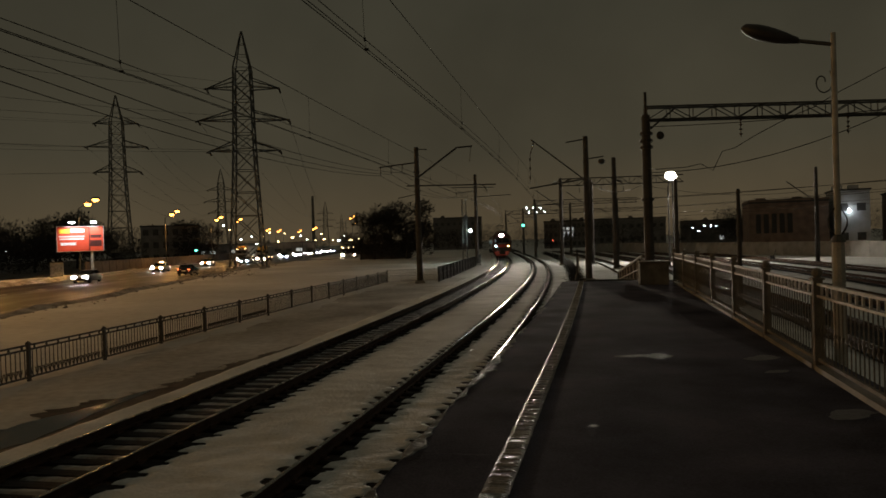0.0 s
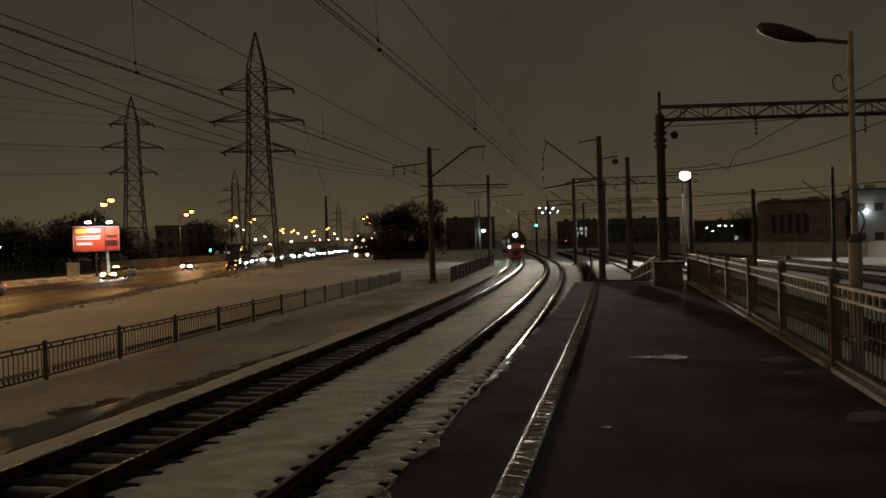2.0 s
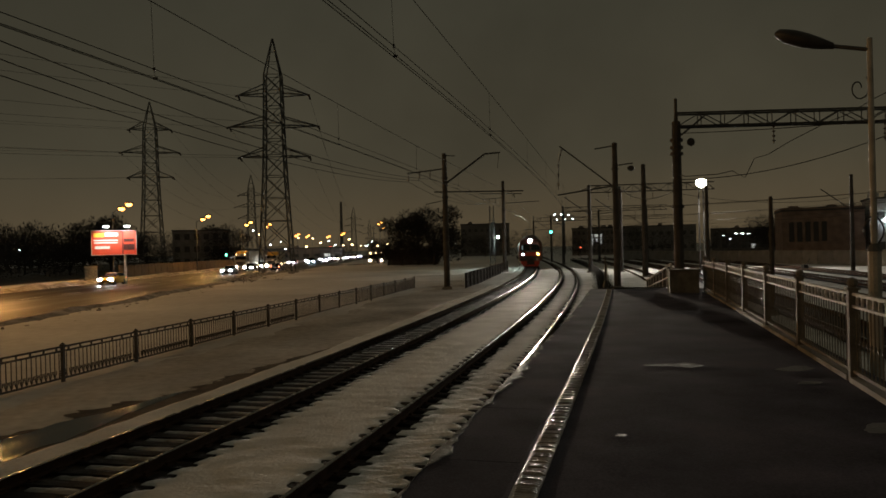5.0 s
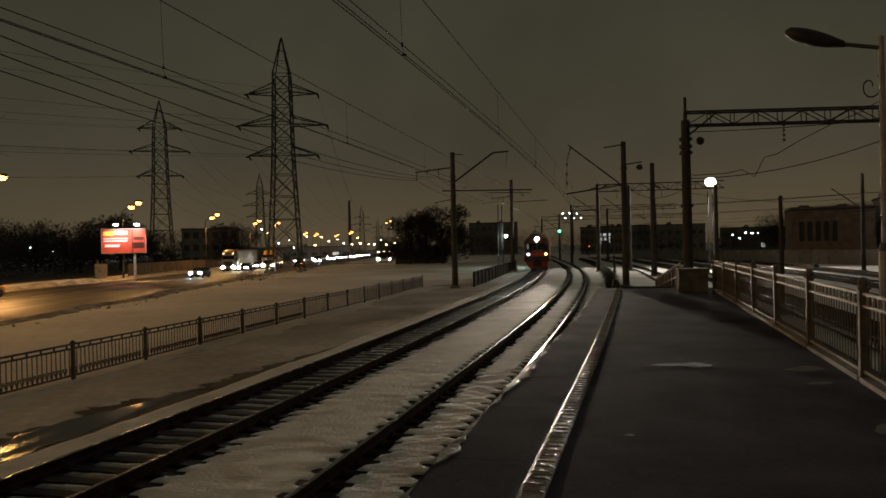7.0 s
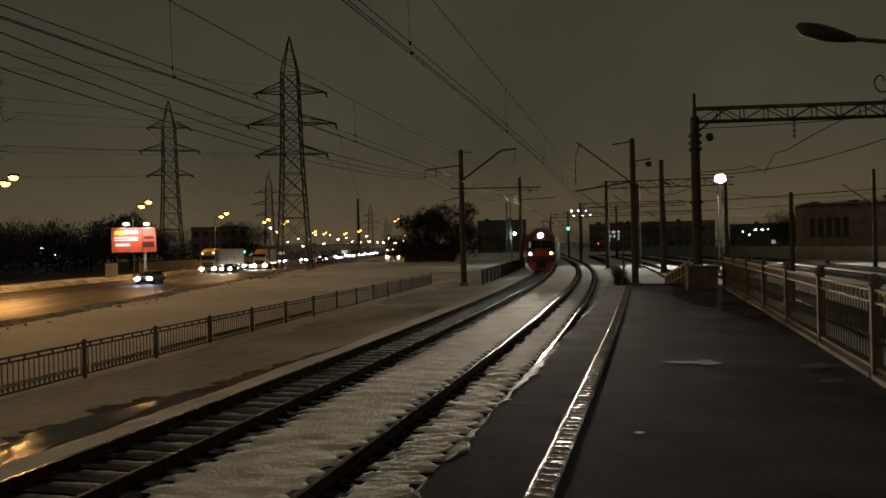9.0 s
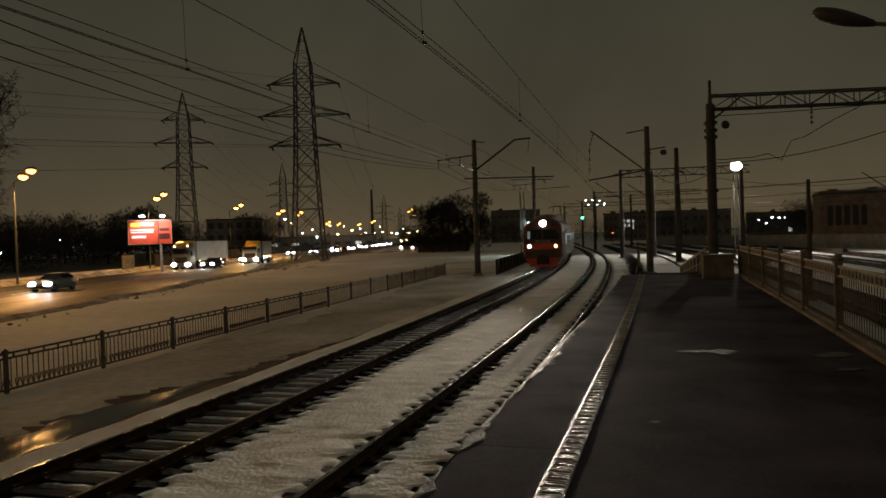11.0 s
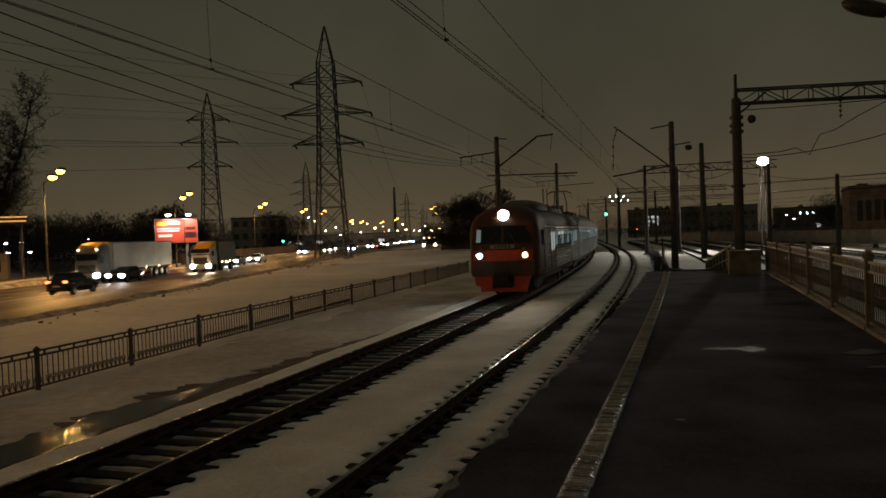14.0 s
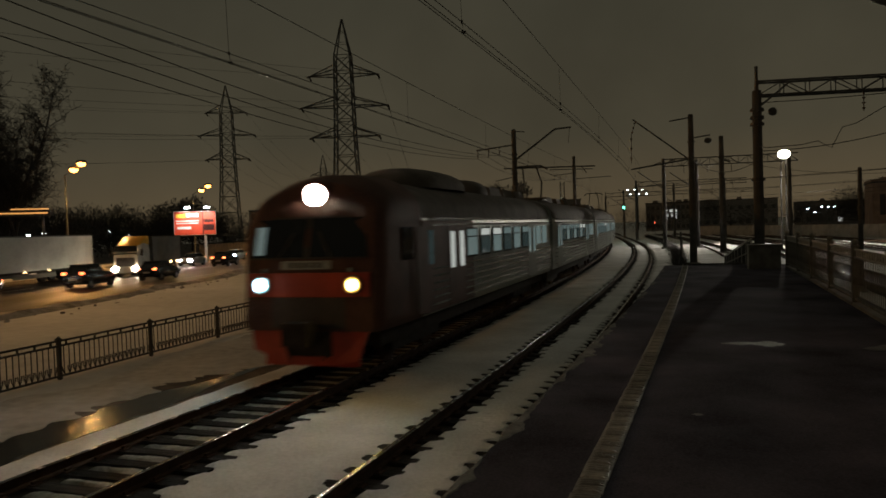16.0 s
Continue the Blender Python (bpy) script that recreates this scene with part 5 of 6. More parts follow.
def bare_tree(x, y, h, seed, label="bare leafless winter tree with fine twigs", stems=4):
    rnd = random.Random(seed)
    t = thing("tree", label, "tree", "trees", Matrix.Translation((x, y, -0.4)))
    g, tw = Geo(), Geo()
    bole = limb(g, Vector((0, 0, 0)), Vector((rnd.uniform(-0.05, 0.05), 0, 1)), h * 0.3, h * 0.014, rnd, 4, 0.1, 8)
    for k in range(stems):
        w = 2 * math.pi * (k + rnd.uniform(-0.2, 0.2)) / stems
        stem = limb(g, bole[3 - k % 2], Vector((math.cos(w) * 0.34, math.sin(w) * 0.34, 1)), h * rnd.uniform(0.56, 0.72), h * 0.0085, rnd, 9, 0.05, 6)
        for i in range(1, 10):
            for _ in range(4):
                a = rnd.uniform(0, 2 * math.pi)
                L = h * rnd.uniform(0.12, 0.22) * (1.15 - 0.08 * i)
                side = limb(g, stem[i], Vector((math.cos(a), math.sin(a), rnd.uniform(0.2, 0.8))), L, h * 0.0032 * (1.1 - 0.07 * i), rnd, 5, 0.14, 4)
                for q in side[1:]:
                    for _ in range(2):
                        e = Vector((rnd.gauss(0, 1), rnd.gauss(0, 1), rnd.gauss(0.4, 0.7)))
                        twig = limb(tw, q, e, L * rnd.uniform(0.25, 0.55), h * 0.0014, rnd, 2, 0.1, 3)
                        for v in twig[1:]:
                            for _ in range(2):
                                e2 = Vector((rnd.gauss(0, 1), rnd.gauss(0, 1), rnd.gauss(0.3, 0.7))).normalized()
                                tw.tube(v, v + e2 * L * rnd.uniform(0.12, 0.3), h * 0.001, h * 0.0005, 3)
    part("trunk", g, WOOD, t)
    part("crown", tw, TWIG, t, "crown of thin bare twigs")
    return t


def bushy_tree(x, y, h, w, seed, label, n=900):
    rnd = random.Random(seed)
    t = thing("tree", label, "tree", "trees", Matrix.Translation((x, y, -0.4)))
    g = Geo().tube((0, 0, 0), (0, 0, h * 0.55), h * 0.022, h * 0.012, 6)
    cl = Geo()
    lobes = [(rnd.uniform(-0.5, 0.5) * w, rnd.uniform(-0.3, 0.3) * w, h * rnd.uniform(0.22, 0.8), w * rnd.uniform(0.16, 0.32)) for _ in range(18)]
    for lx, ly, lz, lr in lobes:
        g.tube((0, 0, h * 0.2), (lx, ly, lz), h * 0.008, h * 0.003, 4)
    for i in range(n):
        lx, ly, lz, lr = rnd.choice(lobes)
        v = Vector((rnd.gauss(0, 1), rnd.gauss(0, 1), rnd.gauss(0, 1))).normalized() * lr * rnd.random() ** 0.4
        c = Vector((lx, ly, lz)) + v
        if c.z < 0.4 or c.z > h:
            continue
        a = (v.normalized() * 0.7 + Vector((rnd.gauss(0, 0.45), rnd.gauss(0, 0.45), rnd.gauss(0.45, 0.4)))).normalized()
        b = a.orthogonal().normalized()
        if i % 2:
            s, k = h * rnd.uniform(0.03, 0.075), h * rnd.uniform(0.0018, 0.0035)
            cl.poly([c - b * k, c + b * k, c + a * s])
        else:
            s = h * rnd.uniform(0.012, 0.026)
            cl.poly([c - a * s, c + b * s * 0.45, c + a * s * 1.5, c - b * s * 0.5])
    part("trunk", g, WOOD, t)
    part("crown", cl, TWIG, t, "uneven dark crown of dense twigs")
    return t


def make_trees():
    bare_tree(-56, 80, 27, 3, "tall bare winter tree beyond the road lamp")
    bare_tree(-66, 92, 24, 8)
    bare_tree(-62, 86, 21, 14)
    for i, (x, y, h, w) in enumerate(((-6.0, 152, 11, 8), (-2.5, 153, 12.5, 8), (0.8, 152, 13.6, 9), (-9, 154, 7, 6), (3.5, 155, 9, 7))):
        bushy_tree(x, y, h, w, 20 + i, "dark dense tree behind the shed", 5000)
    for i, (x, y) in enumerate([(-21.9, 84.6), (-20.8, 84.1), (-22.9, 83.7), (-19.3, 90.9), (-23.0, 130.7)]):
        bushy_tree(x, y, 1.5 if i < 3 else 0.9, 3.4, 90 + i, "low dark shrub poking out of the snow", 700)
    rnd = random.Random(17)
    g = Geo()
    for i in range(6500):
        q = 46 + 106 * rnd.random() ** 1.2
        o = spread(q) + 2.9 + max(0.0, q - 55) * 0.02 + rnd.gauss(0, 0.28)
        c = along(q, o, -0.25)
        k = 0.75 + 0.35 * ragged(c.x, c.y, 0.35)
        a = Vector((rnd.gauss(0, 0.3), rnd.gauss(0, 0.3), 1)).normalized()
        b = a.orthogonal().normalized() * rnd.uniform(0.008, 0.02)
        top = c + a * k * rnd.uniform(0.4, 1.3)
        g.poly([c - b, c + b, top])
        if i % 3 == 0:
            m = c.lerp(top, 0.6)
            g.poly([m - b, m + b, m + Vector((rnd.gauss(0, 0.25), rnd.gauss(0, 0.25), rnd.uniform(0.1, 0.4)))])
    tagged(part("dry_shrubs", g, TWIG, None, "row of low dry shrubs along the snowy curve"), "", "shrubs", "", "stuff")
    spots = [(-78, 140, 10, 12), (-86, 152, 12, 13), (-74, 158, 13.5, 12), (-66, 150, 12, 11), (-64, 164, 9, 11), (-95, 140, 11, 13), (-104, 130, 12, 13), (-70, 112, 9, 11), (-80, 118, 10, 12), (-62, 125, 8, 9), (-88, 105, 12, 13), (-75, 95, 11, 12), (-92, 118, 12, 13), (-66, 105, 9, 10), (-112, 150, 13, 14),
             (88, 180, 12, 14), (100, 165, 13, 14), (112, 150, 12, 14), (90, 150, 13, 10), (60, 260, 9, 16), (110, 230, 9, 16), (-130, 230, 13, 18), (-110, 250, 14, 18), (-20, 330, 9, 16), (-100, 210, 12, 16), (-85, 220, 11, 16), (-45, 350, 8, 18), (-52, 186, 10, 9), (-66, 204, 12, 12), (-57, 203, 12.5, 11), (5, 330, 8, 18),
             (34, 240, 9, 18), (48, 232, 8, 16), (70, 226, 9.5, 18), (84, 215, 8.5, 16), (98, 205, 9, 18), (20, 262, 8, 18), (10, 275, 7.5, 16), (120, 196, 10, 18)]
    for i, (x, y, h, w) in enumerate(spots):
        bushy_tree(x, y, h, w, 40 + i, "dark leafless tree in a roadside thicket", 5200)


# ---- the train ----
def body_profile(w, z0, zs, zr, n=14):
    """Half-round carriage section: floor z0, cornice zs, roof crown zr."""
    pts = [(-w * 0.97, z0), (-w, z0 + 0.25), (-w, zs - 0.2)]
    for i in range(n + 1):
        a = math.pi * (1 - i / n)
        pts.append((w * 0.985 * math.cos(a), zs + (zr - zs) * math.sin(a) ** 0.8))
    return pts + [(w, zs - 0.2), (w, z0 + 0.25), (w * 0.97, z0)]


CAR_LEN = 19.6


def carriage(front):
    lab = "red-nosed electric railcar with glaring headlights" if front else "grey ribbed electric train carriage with lit windows"
    car = thing("train_carriage", lab, "train", "train carriages")
    W, zs, zr = 1.74, 3.45, 4.45
    y0 = -2.6 if front else -0.35
    stations = [y0, -7, -13, -CAR_LEN + 0.35]
    pr = body_profile(W, 1.05, zs, zr)
    shell = Geo().grid([[(x, y, z) for x, z in pr] for y in stations], close=True)
    shell.poly([(x, stations[-1], z) for x, z in pr])
    if not front:
        shell.poly([(x, y0, z) for x, z in reversed(pr)])
    part("body", shell, ENAMEL_GREY, car, "grey enamelled carriage body", True)
    roof = Geo().grid([[(x * 1.004, y, z + 0.012) for x, z in pr[3:-3]] for y in stations])
    part("roof", roof, ROOFPAINT, car, "sooty dark roof", True)
    if front:
        for sd in (-1, 1):
            part("red_panel", Geo().box(sd * (W + 0.001), -4.7, 1.1, 0.02, 4.3, 2.3), ENAMEL_MAROON, car, "grimy dark red side panel")
            part("side_window", Geo().box(sd * (W + 0.012), -3.15, 2.3, 0.02, 0.34, 0.85), CARDIM, car)
    # ribs and cornice on both sides
    for sd in (-1, 1):
        for z in (1.25, 1.43, 1.61, 1.79, 1.97, 2.15):
            part("rib", Geo().box(sd * (W + 0.012), (y0 - CAR_LEN) / 2 - 0.2, z, 0.03, CAR_LEN + y0 - 0.9, 0.05), RIBSTEEL, car)
        for z in (3.26, 3.42):
            part("cornice", Geo().box(sd * (W + 0.012), (y0 - CAR_LEN) / 2 - 0.2, z, 0.035, CAR_LEN + y0 - 0.9, 0.045), RIBSTEEL, car)
        doors = (-5.25, -15.2) if front else (-2.6, -14.6)
        for dy in doors:
            d = part("door", Geo().box(sd * (W + 0.004), dy, 1.12, 0.05, 1.5, 2.15), ENAMEL_MAROON if front and dy > -6 else ENAMEL_GREY, car, "sliding passenger door")
            for u in (-0.42, 0.42):
                part("door_pane", Geo().box(sd * (W + 0.028), dy + u, 2.12, 0.02, 0.36, 0.98), CABWIN if front and dy > -6 else CARWIN, d, "narrow lit door pane")
        y = doors[0] - 1.5
        while y > doors[1] + 1.2:
            wi = part("window", Geo().box(sd * (W + 0.006), y, 2.32, 0.03, 1.12, 0.86), UNDER, car)
            gl = CARWIN if int(abs(y) * 7.3) % 3 == 1 else CARDIM
            part("pane", Geo().box(sd * (W + 0.02), y, 2.38, 0.02, 0.98, 0.52), gl, wi, "lit carriage window pane" if gl is CARWIN else "dim carriage window pane")
            part("vent_pane", Geo().box(sd * (W + 0.02), y, 2.94, 0.02, 0.98, 0.2), CABWIN if int(abs(y) * 5.1) % 4 == 1 else CARWIN, wi)
            y -= 1.45
        for wy in (-16.6, -17.9):
            part("window", Geo().box(sd * (W + 0.006), wy, 2.4, 0.03, 0.9, 0.75), CARWIN, car)
    # underframe
    part("underframe", Geo().box(0, -CAR_LEN / 2, 0.62, 2.7, CAR_LEN - 1.6, 0.45), UNDER, car, "dark equipment boxes under the floor")
    for by in (-3.6, -CAR_LEN + 3.6):
        bg = part("bogie", Geo().box(1.05, by, 0.32, 0.16, 3.4, 0.42).box(-1.05, by, 0.32, 0.16, 3.4, 0.42).box(0, by, 0.4, 2.1, 0.5, 0.3), UNDER, car)
        for wy in (-1.3, 1.3):
            for sx in (-0.8, 0.8):
                part("wheel", Geo().tube((sx - 0.07, by + wy, 0.475), (sx + 0.07, by + wy, 0.475), 0.475, n=18), RUST, bg)
    # roof gear
    for ry in ((-13.6, -15.6, -17.6) if front else (-6.2, -9.4, -12.6)):
        part("roof_vent", Geo().box(0, ry, zr - 0.06, 1.5, 1.7, 0.3, 0, 0.85), ROOFPAINT, car)
    if front:
        nose(car, W, zs, zr)
    else:
        part("gangway", Geo().box(0, -0.12, 1.1, 1.3, 0.4, 2.4), UNDER, car, "black folding gangway")
    part("gangway", Geo().box(0, -CAR_LEN + 0.12, 1.1, 1.3, 0.4, 2.4), UNDER, car, "black folding gangway")
    return car


def nose(car, W, zs, zr):
    """The rounded cab end, its skirt, screens and lamps."""
    def lean(z, y=0.0):
        t = max(0.0, (z - 2.5) / 2)
        return -(0.28 * t + 0.6 * t * t) * max(0.0, 1 + min(0.0, y) / 2.6)

    secs = [(0.02, 0.90, 0.962), (-0.08, 0.945, 0.972), (-0.25, 0.97, 0.98), (-0.55, 0.985, 0.985), (-1.1, 0.995, 0.99), (-1.8, 1.0, 1.0), (-2.6, 1.0, 1.0)]
    rows = []
    for y, kw, kh in secs:
        rows.append([(x * kw, y + lean(z, y), 1.05 + (z - 1.05) * (kh if z > zs - 0.3 else 1)) for x, z in body_profile(W, 1.05, zs, zr + (0.12 if y < -0.5 else 0.02))])
    g = Geo().grid(rows, close=True)
    fr, cx, cz = rows[0], 0.0, 4.02
    ring = []
    for x, y, z in fr:
        a = math.atan2(z - cz, x - cx)
        rz = cz + 0.26 * math.sin(a)
        ring.append((0.26 * math.cos(a), 0.02 + lean(rz), rz))
    front = []
    for q in range(9):
        row = [Vector(a).lerp(Vector(b), q / 8) for a, b in zip(ring, fr)]
        front.append([(p.x, 0.02 + lean(p.z), p.z) if q < 8 else p for p in row])
    g.grid(front, close=True)
    part("cab", g, ENAMEL_MAROON, car, "grimy dark red rounded cab", True)

    def face(x0, x1, z0, z1, d=0.03, t=0.05):
        x0, x1 = x0 * 1.08, x1 * 1.08
        gg = Geo()
        a = [(x, 0.02 + d + lean(z) - 0.05 * (abs(x) / 1.5) ** 4, z) for z in (z0, z1) for x in (x0, x0 + (x1 - x0) / 3, x0 + 2 * (x1 - x0) / 3, x1)]
        k = [(x, y - t - d, z) for x, y, z in a]
        gg.v = a + k
        for i in range(3):
            gg.f += [(i, i + 1, i + 5, i + 4), (8 + i, i, i + 4, 12 + i), (i, 8 + i, 9 + i, i + 1), (i + 4, i + 5, 13 + i, 12 + i)]
        gg.f += [(0, 4, 12, 8), (3, 11, 15, 7)]
        return gg

    part("mask", face(-1.36, 1.36, 1.12, 1.78, 0.02), ENAMEL_DARK, car, "dark band below the lamps")
    part("stripe", face(-1.37, 1.37, 1.80, 2.32, 0.035), ENAMEL_RED, car, "bright red band between the lamps")
    part("screen_surround", face(-1.31, 1.31, 2.62, 3.54, 0.022), ENAMEL_DARK, car, "dark band round the windscreens")
    part("windscreen", face(-1.28, -0.06, 2.66, 3.5, 0.03), PANE, car, "dark windscreen")
    part("windscreen", face(0.06, 1.28, 2.66, 3.5, 0.03), PANE, car, "dark windscreen")
    part("side_screen", face(1.0, 1.2, 2.72, 3.34, 0.045), CARWIN, car, "pale lit corner pane")
    part("number_panel", face(-0.55, 0.55, 2.4, 2.58, 0.045), ENAMEL_GREY, car, "pale panel with an unreadable number")
    for i in range(5):
        part("digit_bar", face(-0.38 + i * 0.16, -0.28 + i * 0.16, 2.43, 2.55, 0.055), ENAMEL_DARK, car)
    for sd in (-1, 1):
        part("lamp_surround", Geo().tube((sd * 1.12, -0.05, 2.06), (sd * 1.12, 0.09, 2.06), 0.23, 0.2, 14), ENAMEL_DARK, car)
        part("buffer_light", Geo().ball((sd * 1.12, 0.10, 2.06), 0.115, 1, 0.45, 1, 12, 6), WARMLAMP if sd < 0 else COLDLAMP, car, "warm glowing lamp" if sd < 0 else "cold white glowing lamp", True)
        # added ring that glows faintly to give the bulb a coloured halo
        part("halo_ring", Geo().tube((sd * 1.12, 0.07, 2.06), (sd * 1.12, 0.10, 2.06), 0.185, 0.17, 16), WARMHALO if sd < 0 else COLDHALO, car, "dim glowing ring imitating the halo round the bulb")
        part("marker_lamp", Geo().ball((sd * 1.05, 0.03, 2.38), 0.05), ENAMEL_GREY, car)
        part("wiper", Geo().tube((sd * 0.65, 0.09, 2.64), (sd * 0.3, -0.06, 3.2), 0.012, n=4), IRON, car)
        part("cab_window", Geo().box(sd * (W + 0.004), -1.6, 2.5, 0.03, 0.7, 0.75), PANE, car)
        part("cab_door", Geo().box(sd * (W + 0.006), -2.5, 1.15, 0.03, 0.7, 2.1), ENAMEL_MAROON, car)
        part("handrail", Geo().tube((sd * (W + 0.06), -2.05, 1.3), (sd * (W + 0.06), -2.05, 2.6), 0.018, n=5), RIBSTEEL, car)
    part("headlight_housing", Geo().grid([[(r * math.cos(2 * math.pi * i / 20), y, 4.02 + r * math.sin(2 * math.pi * i / 20)) for i in range(20)] for y, r in ((-0.50, 0.252), (-0.505, 0.33), (-1.3, 0.44))], close=True), ENAMEL_MAROON, car, "rounded headlight housing")
    # tube walls emit the wide spill; the added depth narrows the beam
    rim = [[(r * math.cos(2 * math.pi * i / 20), y, 4.02 + r * math.sin(2 * math.pi * i / 20)) for i in range(20)] for y, r in ((-0.50, 0.25), (-3.4, 0.245))]
    part("reflector", Geo().grid(rim, close=True), REFLECTOR, car, "deep searchlight tube, its walls set glowing for spill light", True)
    part("headlight", Geo().poly([(0.02 + x * 0.56, y + 0.01, 4.06 + (z - 4.02) * 0.56) for x, y, z in rim[1]]), HEAD, car, "glaring searchlight bulb")
    for x0, x1 in ((-1.45, -0.55), (0.55, 1.45)):
        skirt = Geo()
        o = abs(x0) > abs(x1)
        xa, xb = (x0, x1)
        low0, low1 = (0.62, 0.32) if o else (0.32, 0.62)
        for t in (0.0, -0.12):
            skirt.v += [(xa * 0.96, t - 0.05, 1.1), (xb, t, 1.1), (xb * 0.95, t, low1 if not o else 0.3), (xa * 0.8 if o else xa, t, 0.3 if not o else 0.42)]
        k = len(skirt.v) - 8
        skirt.f += [tuple(k + i for i in q) for q in ((0, 1, 2, 3), (7, 6, 5, 4), (0, 4, 5, 1), (1, 5, 6, 2), (2, 6, 7, 3), (3, 7, 4, 0))]
        part("skirt", skirt, ENAMEL_RED, car, "red snow-scraped skirt")
    part("pilot_bar", Geo().box(0, -0.12, 0.28, 2.3, 0.1, 0.22), ENAMEL_RED, car, "red bar over the rails")
    part("coupler", Geo().box(0, 0.1, 0.85, 0.42, 0.9, 0.36).box(0, 0.5, 0.8, 0.6, 0.3, 0.5), UNDER, car, "black automatic coupler")
    part("coupler_recess", Geo().box(0, -0.06, 0.5, 1.1, 0.12, 0.72), UNDER, car)
    for sd in (-1, 1):
        part("brake_hose", Geo().line([(sd * 0.45, 0.02, 0.95), (sd * 0.47, 0.16, 0.7), (sd * 0.42, 0.1, 0.45)], 0.03, 5), UNDER, car)
    for yc, ln, wd2, hh in ((-6.6, 3.0, 1.2, 0.52), (-11.4, 1.1, 0.9, 0.46)):
        hump = [[(wd2 * math.sin(math.pi * j / 12 - math.pi / 2) * k2, yc + ln * u, zr - 0.12 + (hh + 0.12) * k2 * math.cos(math.pi * j / 12 - math.pi / 2) ** 0.7) for j in range(13)]
                for u, k2 in [(-1 + i / 8, max(0.02, (1 - abs(-1 + i / 8) ** 3.2)) ** 0.55) for i in range(17)]]
        part("roof_fairing", Geo().grid(hump), ROOFPAINT, car, "dark rounded roof fairing", True)


def pantograph(car):
    z = 4.55
    for sx in (-0.6, 0.6):
        part("pantograph_arm", Geo().tube((sx, -4.0, z), (sx * 0.8, -5.1, z + 0.9), 0.05, n=5).tube((sx * 0.8, -5.1, z + 0.9), (sx * 0.6, -4.2, z + 1.7), 0.042, n=5), IRON, car)
    part("pantograph_bow", Geo().line([(-0.95, -4.2, z + 1.55), (-0.6, -4.2, z + 1.74), (0.6, -4.2, z + 1.74), (0.95, -4.2, z + 1.55)], 0.05, 5), IRON, car)
    part("pantograph_base", Geo().box(0, -4.4, z - 0.1, 1.5, 1.6, 0.1), IRON, car)


TRAIN = []


def make_train():
    lead = carriage(True)
    TRAIN.append(lead)
    mid = carriage(False)
    TRAIN.append(mid)
    for i in range(3):
        TRAIN.append(copy_thing(mid, Matrix()))
    for i in (1, 3):
        pantograph(TRAIN[i])


# ---- road vehicles ----
def loft(secs):
    """Skins (y, half width, z low, z high) boxes with rounded shoulders."""
    rows = []
    for y, w, z0, z1 in secs:
        s = 0.12 * (z1 - z0)
        rows.append([(-w * 0.96, y, z0), (-w, y, z0 + s), (-w * 0.985, y, z1 - 2 * s), (-w * 0.9, y, z1), (w * 0.9, y, z1), (w * 0.985, y, z1 - 2 * s), (w, y, z0 + s), (w * 0.96, y, z0)])
    g = Geo().grid(rows, close=True)
    g.poly(list(reversed(rows[0]))).poly(rows[-1])
    return g


def wheels(v, spots, r, w):
    for x, y in spots:
        ty = part("wheel", Geo().tube((x - w / 2, y, r), (x + w / 2, y, r), r, n=16), TYRE, v)
        sd = 1 if x > 0 else -1
        part("rim", Geo().tube((x, y, r), (x + sd * (w / 2 + 0.01), y, r), r * 0.62, r * 0.55, 12), RIM, ty)


def car(paintwork, label, beam=BEAM, tall=0.0, sign=False, lit=True):
    """A car that drives towards +y of its own space."""
    v = thing("car", label, "car", "cars on the road")
    part("body", loft([(-2.15, 0.72, 0.42, 0.86), (-2.05, 0.84, 0.3, 0.98 + tall), (-1.0, 0.89, 0.24, 1.0 + tall), (0.8, 0.89, 0.24, 0.98 + tall * 0.6), (1.75, 0.86, 0.26, 0.84 + tall * 0.5), (2.1, 0.76, 0.34, 0.7)]), paintwork, v, "", True)
    part("cabin", loft([(-1.75 - tall * 0.6, 0.74, 0.9, 1.05), (-1.15 - tall, 0.70, 0.9, 1.42 + tall), (0.1, 0.70, 0.9, 1.46 + tall), (0.95, 0.74, 0.9, 1.0 + tall * 0.5)]), PANE, v, "dark car glass")
    part("roof", Geo().box(0, -0.55 - tall * 0.3, 1.42 + tall, 1.3, 1.5 + tall, 0.05, 0, 0.92), paintwork, v)
    wheels(v, ((-0.78, 1.35), (0.78, 1.35), (-0.78, -1.3), (0.78, -1.3)), 0.32, 0.2)
    for sd in (-1, 1):
        # headlight balls are oversized so their shape stands for glare
        part("headlight", Geo().ball((sd * 0.62, 2.02, 0.66), 0.27, 1.2, 0.5, 0.75), beam if lit else CAR_GREY, v, "glowing headlight" if lit else "")
        part("tail_light", Geo().ball((sd * 0.66, -2.1, 0.84 + tall), 0.13, 1.3, 0.4, 0.8), TAILGLOW, v, "glowing tail light")
        part("mirror", Geo().box(sd * 0.98, 0.75, 0.98, 0.16, 0.1, 0.12), paintwork, v)
    part("bumper", Geo().box(0, 2.08, 0.32, 1.5, 0.12, 0.2), UNDER, v)
    part("number_plate", Geo().box(0, -2.16, 0.62, 0.5, 0.02, 0.11), CAR_WHITE, v, "pale number plate bar")
    if sign:
        part("roof_sign", Geo().box(0, -0.4, 1.5, 0.6, 0.22, 0.14), WARMGLOW, v, "glowing roof sign")
    return v


